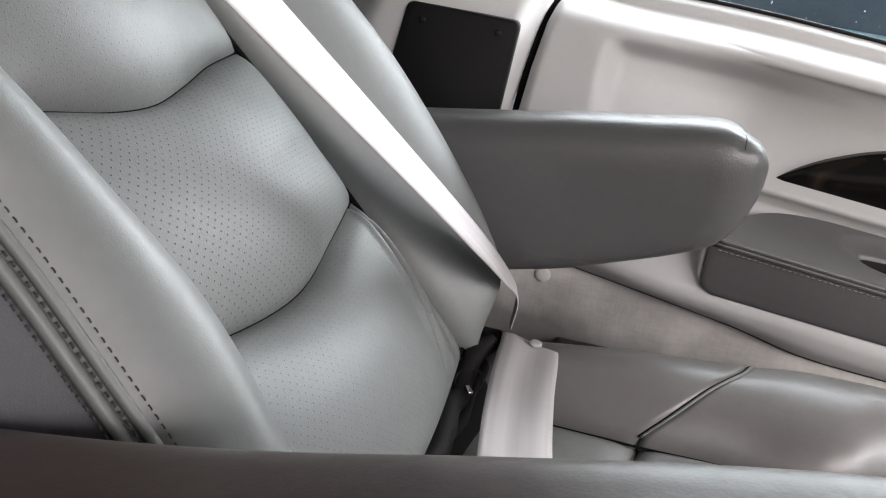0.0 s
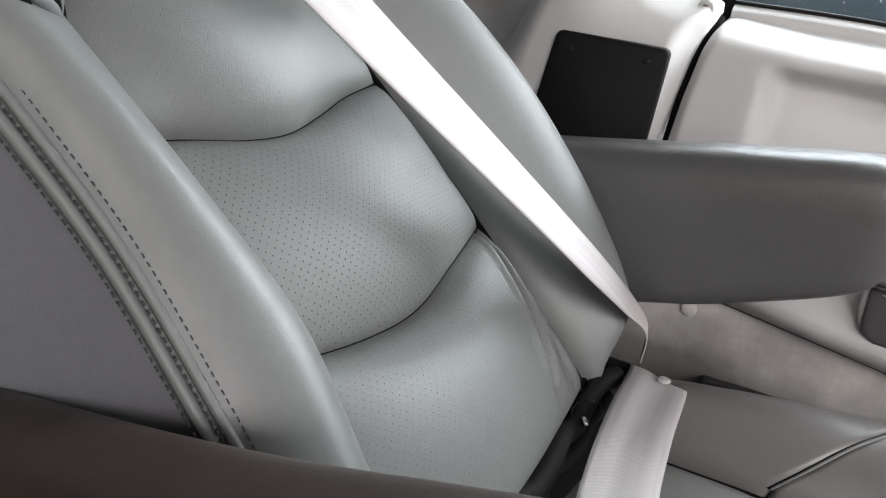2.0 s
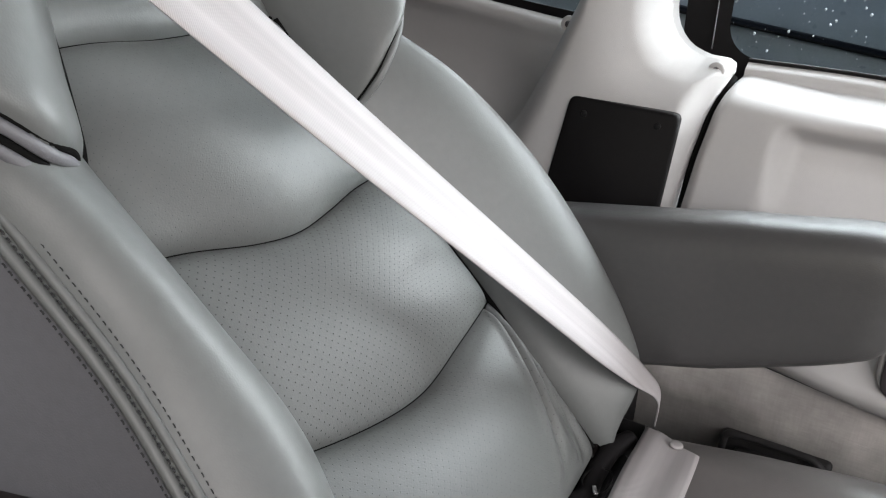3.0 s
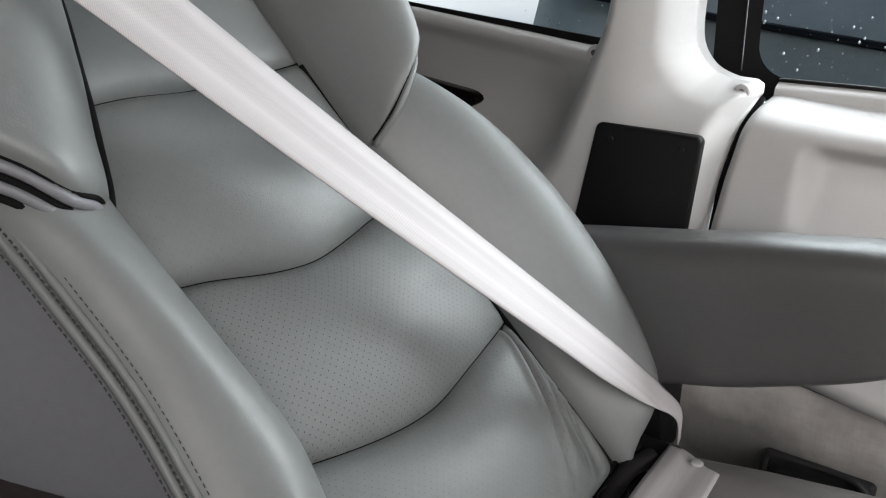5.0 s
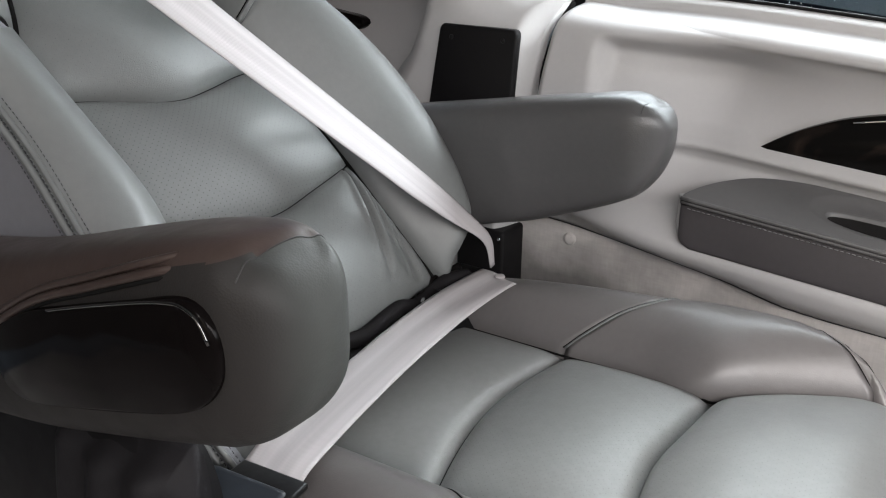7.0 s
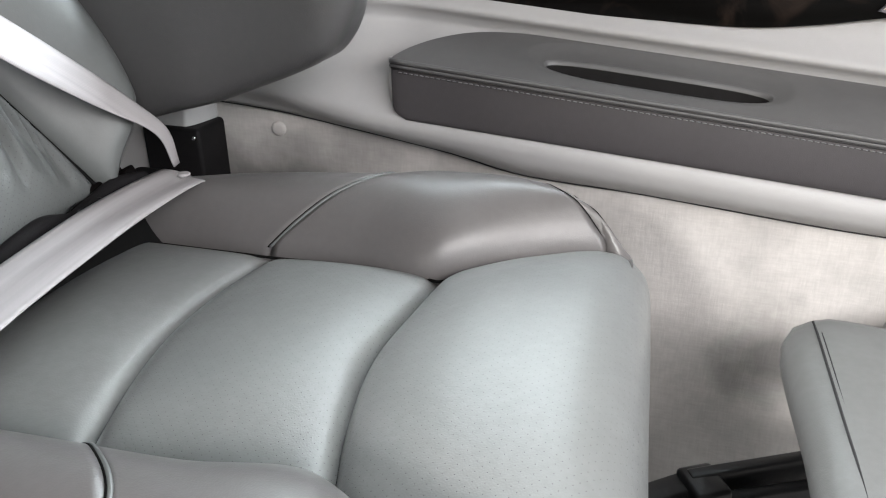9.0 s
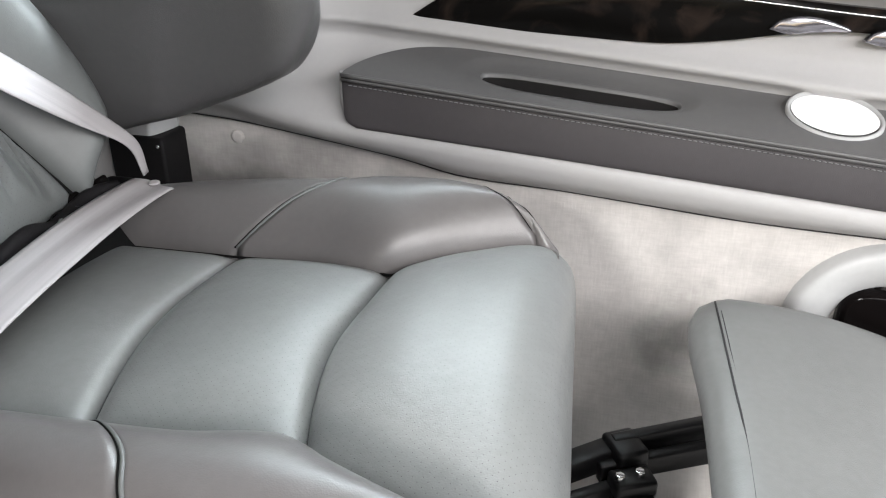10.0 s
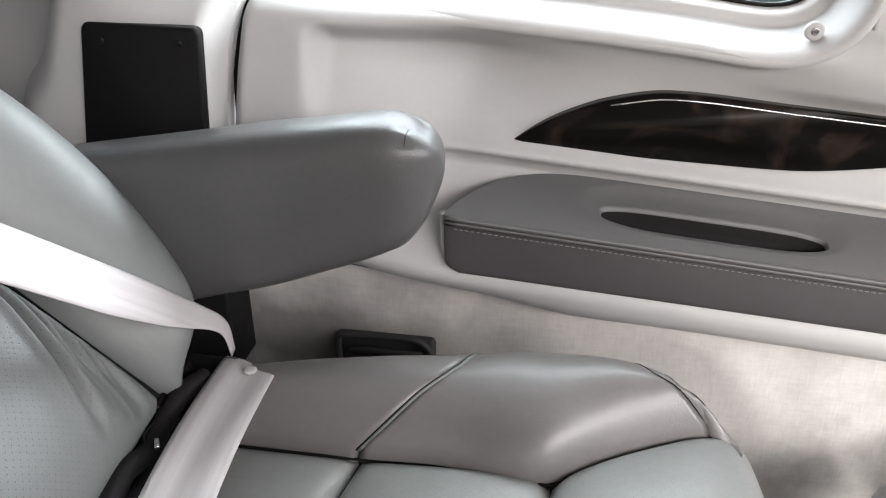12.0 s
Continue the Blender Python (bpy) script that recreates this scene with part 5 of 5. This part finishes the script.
for x in span(-0.118, 0.02, 56) + span(0.021, 0.245, 150) + span(0.247, 0.42, 70) + span(0.425, 0.95, 50):
    yb = lerp_table(REST_BACK, x)
    row = []
    for k in range(97):
        y = 0.212 + (yb + 0.006 - 0.212) * k / 96
        e = abs((x - SLOT_X) / (SLOT_LONG + 0.001)) ** 4.4 + abs((y - SLOT_Y) / (SLOT_WIDE + 0.001)) ** 3.0
        row.append(Vector((x, y, rest_top(x, y) - 0.040 * step(1.0, 0.86, e))))
    rows.append(row)
vs = grid_mesh(bm, rows)
low = [[bm.verts.new(p + Vector((0, 0.008, -0.03))) for p in (r[0], r[-1])] for r in rows]
for i in range(len(rows) - 1):
    bm.faces.new((vs[i][0], vs[i + 1][0], low[i + 1][0], low[i][0]))
    bm.faces.new((vs[i][-1], low[i][1], low[i + 1][1], vs[i + 1][-1]))
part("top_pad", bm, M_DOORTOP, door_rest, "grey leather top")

# the grip slot: a rolled lip, walls painted dark as shade, a lined floor
bm = bmesh.new()
grid_mesh(bm, [slot_ring(*q) for q in ((0.0050, -0.0010), (0.0034, 0.0001), (0.0018, 0.0000), (0.0006, -0.0006), (-0.0002, -0.0020), (-0.0006, -0.0040))], closed=True)
part("slot_lip", bm, M_DOORTOP, door_rest, "rolled leather lip")
bm = bmesh.new()
vs = grid_mesh(bm, [slot_ring(*q) for q in ((-0.0005, -0.0036), (-0.0009, -0.012), (-0.0012, -0.021), (-0.0030, -0.0235))], closed=True)
part("grip_slot", bm, M_GRIP, door_rest, "grip slot walls painted dark as shade")
bm = bmesh.new()
vs = grid_mesh(bm, [slot_ring(*q) for q in ((-0.0028, -0.0233), (-0.0060, -0.0240), (-0.0110, -0.0242))], closed=True)
bm.faces.new(vs[-1])
part("slot_floor", bm, M_DOORPAD, door_rest, "dark grey slot floor")


def face_at(x, z, h):
    return Vector((x, 0.212 - h, wall_z(x, z)))


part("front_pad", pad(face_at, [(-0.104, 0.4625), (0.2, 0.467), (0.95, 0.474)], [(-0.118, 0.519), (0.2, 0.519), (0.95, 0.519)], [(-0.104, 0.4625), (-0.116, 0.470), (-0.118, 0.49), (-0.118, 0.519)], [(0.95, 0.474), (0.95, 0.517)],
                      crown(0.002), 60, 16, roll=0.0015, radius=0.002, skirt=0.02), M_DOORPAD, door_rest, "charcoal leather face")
part("welt", tube([(x, 0.2105, wall_z(x, 0.5212)) for x in span(-0.118, 0.95, 12)], 0.0024, 70, 8), M_DOORTOP, door_rest)
part("welt", tube([(x, 0.2102, wall_z(x, 0.5168)) for x in span(-0.118, 0.95, 12)], 0.0019, 70, 8), M_DOORTOP, door_rest)
part("seam", tube([(x, 0.2092, wall_z(x, 0.5189)) for x in span(-0.117, 0.95, 12)], 0.0008, 70, 6), M_SLOT, door_rest, "dark seam")
part("seam", tube([(x, 0.2094, wall_z(x, 0.5146)) for x in span(-0.117, 0.95, 12)], 0.0008, 70, 6), M_SLOT, door_rest, "dark seam")
part("stitching", stitches([(x, 0.2092, wall_z(x, 0.5112)) for x in span(-0.110, 0.95, 12)], lambda x, y, z: Vector((x, y, z)), 190, 0.7, 0.00042), M_PALE_THREAD, door_rest, "pale thread")
part("surround", tube([(-0.02, 0.222, wall_z(-0.02, 0.461)), (-0.09, 0.220, wall_z(-0.09, 0.463)), (-0.115, 0.220, wall_z(-0.115, 0.476)), (-0.119, 0.222, wall_z(-0.119, 0.522))], 0.005, 50, 8), M_TRIM, door_rest, "pale edge")

def cup(x, y):
    z = wall_z(x, 0.5425)
    ring = bmesh.new()
    rows = []
    for r, dz in ((0.048, -0.010), (0.048, 0.001), (0.0465, 0.0022), (0.0445, 0.0015), (0.043, -0.002), (0.042, -0.006)):
        rows.append([(x + r * math.cos(a) * 1.0, y + r * 0.75 * math.sin(a), z + dz + LEAN * r * math.cos(a) + 0.28 * r * math.sin(a)) for a in (2 * math.pi * k / 40 for k in range(40))])
    grid_mesh(ring, rows, closed=True)
    c = part("cup_holder", ring, M_TRIM_LOW, door_rest, "grey ringed cup holder")
    bm = bmesh.new()
    bm.faces.new([bm.verts.new((x + 0.0428 * math.cos(a), y + 0.032 * math.sin(a), z + 0.0006 + LEAN * 0.0428 * math.cos(a) + 0.0102 * math.sin(a))) for a in (2 * math.pi * k / 40 for k in range(40))])
    part("liner", bm, M_LIT, c, "white liner")


cup(0.391, 0.268)
cup(0.502, 0.268)

wood = thing("wood_inlay", "glossy dark burl wood inlay panel on the door trim", "trim panel", at=(0.2, 0.3, 0.6))
WOOD = [(-0.062, 0.5755), (-0.035, 0.595), (-0.01, 0.610), (0.028, 0.6275), (0.085, 0.642), (0.2, 0.6435), (0.35, 0.644), (0.60, 0.645), (0.60, 0.624), (0.5, 0.6215), (0.40, 0.620), (0.335, 0.609), (0.275, 0.594), (0.21, 0.5825),
        (0.12, 0.577), (0.05, 0.574), (-0.005, 0.573), (-0.04, 0.572)]
part("veneer", outline_slab(WOOD, 0.2985, 0.318, 160, 0.002, lambda x, y, z: (x, y, wall_z(x, z))), M_WOOD, wood)
part("chrome_strip", tube([(x, 0.2975, wall_z(x, z)) for x, z in ((0.03, 0.6235), (0.085, 0.6365), (0.2, 0.6378), (0.35, 0.638), (0.60, 0.639))], 0.0010, 50, 6), M_CHROME, wood, "thin bright strip")
for lx in (0.357, 0.448):
    dome = [(lx - 0.040, 0.6125), (lx - 0.030, 0.623), (lx - 0.005, 0.630), (lx + 0.020, 0.628), (lx + 0.039, 0.6215), (lx + 0.02, 0.618), (lx, 0.614), (lx - 0.02, 0.610)]
    part("round_insert", outline_slab(dome, 0.2945, 0.302, 48, 0.003, lambda x, y, z: (x, y, wall_z(x, z))), M_DOME, wood, "smoked bright round insert")

# belt cover on the pillar
cover = thing("belt_cover", "matt black plastic cover plate on the pillar", "cover plate", at=(-0.40, 0.21, 0.65))
def rounded(pts, n=6, r=0.008):
    out = []
    k = len(pts)
    for i in range(k):
        p, a, b = Vector(pts[i]), Vector(pts[i - 1]), Vector(pts[(i + 1) % k])
        da, db = (a - p), (b - p)
        rr = min(r, da.length / 2.2, db.length / 2.2)
        s, e = p + da.normalized() * rr, p + db.normalized() * rr
        for j in range(n + 1):
            t = j / n
            out.append(tuple(s * (1 - t) ** 2 + p * 2 * t * (1 - t) + e * t * t))
    return out


part("plate", outline_slab(rounded([(-0.478, 0.555), (-0.4515, 0.7025), (-0.3390, 0.7000), (-0.350, 0.555)]), 0.2105, 0.222, 0, 0.0025), M_BLACK, cover)
for sx in (-0.434, -0.358):
    part("screw", disc(0.003, 0.003, (sx, 0.2100, 0.6865), "Y", 12, 0.0008), M_STEEL, cover)

for at in ((-0.3285, 0.282, 0.7360), (-0.474, 0.242, 0.768), (0.201, 0.303, 0.696)):
    cap_ = thing("trim_screw_cap", "small pale round trim fastener", "fastener", at=at, group="trim fasteners")
    part("cap", disc(0.0085, 0.007, at, "Y", 24, 0.0025), M_TRIM, cap_)
    part("socket", disc(0.0036, 0.002, (at[0], at[1] - 0.0030, at[2]), "Y", 16, 0.0006), M_DOME, cap_)
btn = thing("trim_clip", "round clip in the woven lining", "fastener", at=(-0.271, 0.245, 0.433), group="trim fasteners")
part("clip_head", disc(0.0088, 0.008, (-0.274, 0.2582, 0.4335), "Y", 24, 0.0035), M_LINER, btn)

handle = thing("grab_recess", "black moulded grab recess in the rear quarter trim", "handle", at=(-0.8, 0.38, 0.67))
part("recess", outline_slab([(-0.93, 0.709), (-0.85, 0.699), (-0.76, 0.688), (-0.722, 0.682), (-0.712, 0.673), (-0.728, 0.662), (-0.76, 0.665), (-0.85, 0.684), (-0.93, 0.694)], 0.366, 0.42, 64, 0.004), M_GLOSS, handle)

slot = thing("lining_vent", "black plastic vent tray low on the lining", "vent", at=(-0.18, 0.25, 0.35))
part("tray", box((0.112, 0.024, 0.044), (-0.191, 0.262, 0.341), 0.006, 3), M_SLOT, slot)
RIM = [(-0.243, 0.322), (-0.243, 0.356), (-0.238, 0.362), (-0.165, 0.364), (-0.150, 0.360), (-0.139, 0.346), (-0.139, 0.324), (-0.145, 0.320), (-0.238, 0.319), (-0.243, 0.322)]
part("rim", tube([(x, 0.249, z) for x, z in RIM], 0.0042, 90, 8), M_SLOT, slot, "raised dark rim")
part("bar", box((0.082, 0.010, 0.007), (-0.189, 0.248, 0.346), 0.003, 2), M_SLOT, slot)
part("bar", box((0.082, 0.010, 0.006), (-0.189, 0.248, 0.331), 0.003, 2), M_SLOT, slot)
hole = thing("belt_slot", "black belt reel housing behind the seat", "housing", at=(-0.39, 0.26, 0.39))
part("housing", box((0.075, 0.06, 0.113), (-0.383, 0.236, 0.384), 0.005, 3), M_BLACK, hole)
part("rivet", disc(0.0022, 0.002, (-0.352, 0.2055, 0.431), "Y", 12), M_CHROME, hole)

spk = thing("door_speaker", "round grey speaker surround with a black gloss centre", "speaker", at=(0.515, 0.25, 0.285))
bm = bmesh.new()
rows = []
for r, y in ((0.106, 0.264), (0.104, 0.246), (0.098, 0.240), (0.085, 0.243), (0.062, 0.250), (0.056, 0.258)):
    rows.append([(0.484 + r * math.cos(a), y - 0.004, 0.272 + r * math.sin(a)) for a in (2 * math.pi * k / 64 for k in range(64))])
grid_mesh(bm, rows, closed=True)
part("surround", bm, M_TRIM_LOW, spk)
part("centre", outline_slab(rounded([(0.434, 0.220), (0.434, 0.325), (0.59, 0.325), (0.59, 0.220)], 8, 0.03), 0.236, 0.262, 0, 0.008), M_GLOSS, spk, "black gloss centre")

# ---- outside ----
ground = thing("ground", "wet dark asphalt outside the van", "ground", kind="structure")
part("asphalt", box((400, 400, 0.05), (0, 0, -0.50)), mat("wet_asphalt", (0.05, 0.052, 0.056), 0.3, relief=(30, 0.01), vary=0.3), ground, smooth=False)
car = thing("parked_car", "white car parked outside in the rain", "car", at=(-4.0, 3.2, -0.45))
body = [[(x, y, z) for y, z in ((2.3, -0.2), (2.25, 0.25), (2.35, 0.48), (2.6, 0.60), (2.75, 0.66 + lift), (3.6, 0.68 + lift), (3.95, 0.50), (4.0, 0.2), (4.0, -0.2))] for x, lift in ((-6.6, 0.0), (-6.0, 0.3), (-5.0, 0.42), (-3.6, 0.40), (-2.6, 0.10), (-1.45, 0.0))]
part("body", loft(body, None, 40, 60), mat("white_car_paint", (0.80, 0.81, 0.82), 0.2, coat=0.5), car)
part("window_band", box((1.5, 0.05, 0.22), (-4.4, 2.62, 0.82), 0.02, 3, Matrix.Rotation(0.35, 4, "X")), M_GLOSS, car)
for wx in (-5.8, -2.6):
    part("wheel", disc(0.31, 0.2, (wx, 2.4, -0.17), "Y", 32, 0.03), M_BLACK, car)
van = thing("parked_van", "dark slate van parked alongside outside", "van", at=(1.0, 2.2, -0.45))
body = [[(x, y, z) for y, z in ((1.6, -0.2), (1.55, 0.4), (1.60, 0.72), (1.64, 0.74), (1.82, 1.30), (2.3, 1.4), (2.9, 1.3), (3.1, 0.4), (3.1, -0.2))] for x in (-1.36, -1.27, 1.5, 3.2, 3.4)]
part("body", loft(body, None, 20, 60), mat("slate_car_paint", (0.17, 0.20, 0.215), 0.3, coat=0.3, vary=0.1), van)
part("side_moulding", box((4.6, 0.05, 0.016), (0.9, 1.575, 0.506), 0.008, 2, Matrix.Rotation(0.113, 4, "Y")), M_BLACK, van)
for wx in (-0.9, 2.6):
    part("wheel", disc(0.31, 0.2, (wx, 1.66, -0.17), "Y", 32, 0.03), M_BLACK, van)
# made-up pale panel giving the bright teal patch outside the window corner
TEAL_OUTLINE = [(-0.12, 0.600), (-0.06, 0.640), (0.05, 0.665), (0.25, 0.672), (0.44, 0.655), (0.46, 0.610), (0.36, 0.575), (0.15, 0.560), (-0.02, 0.565)]
part("teal_panel", outline_slab(TEAL_OUTLINE, 1.535, 1.60, 90, 0.012), mat("pale_teal_gloss", (0.50, 0.68, 0.66), 0.12, vary=0.25, coat=0.6), van, "added pale teal glossy panel")
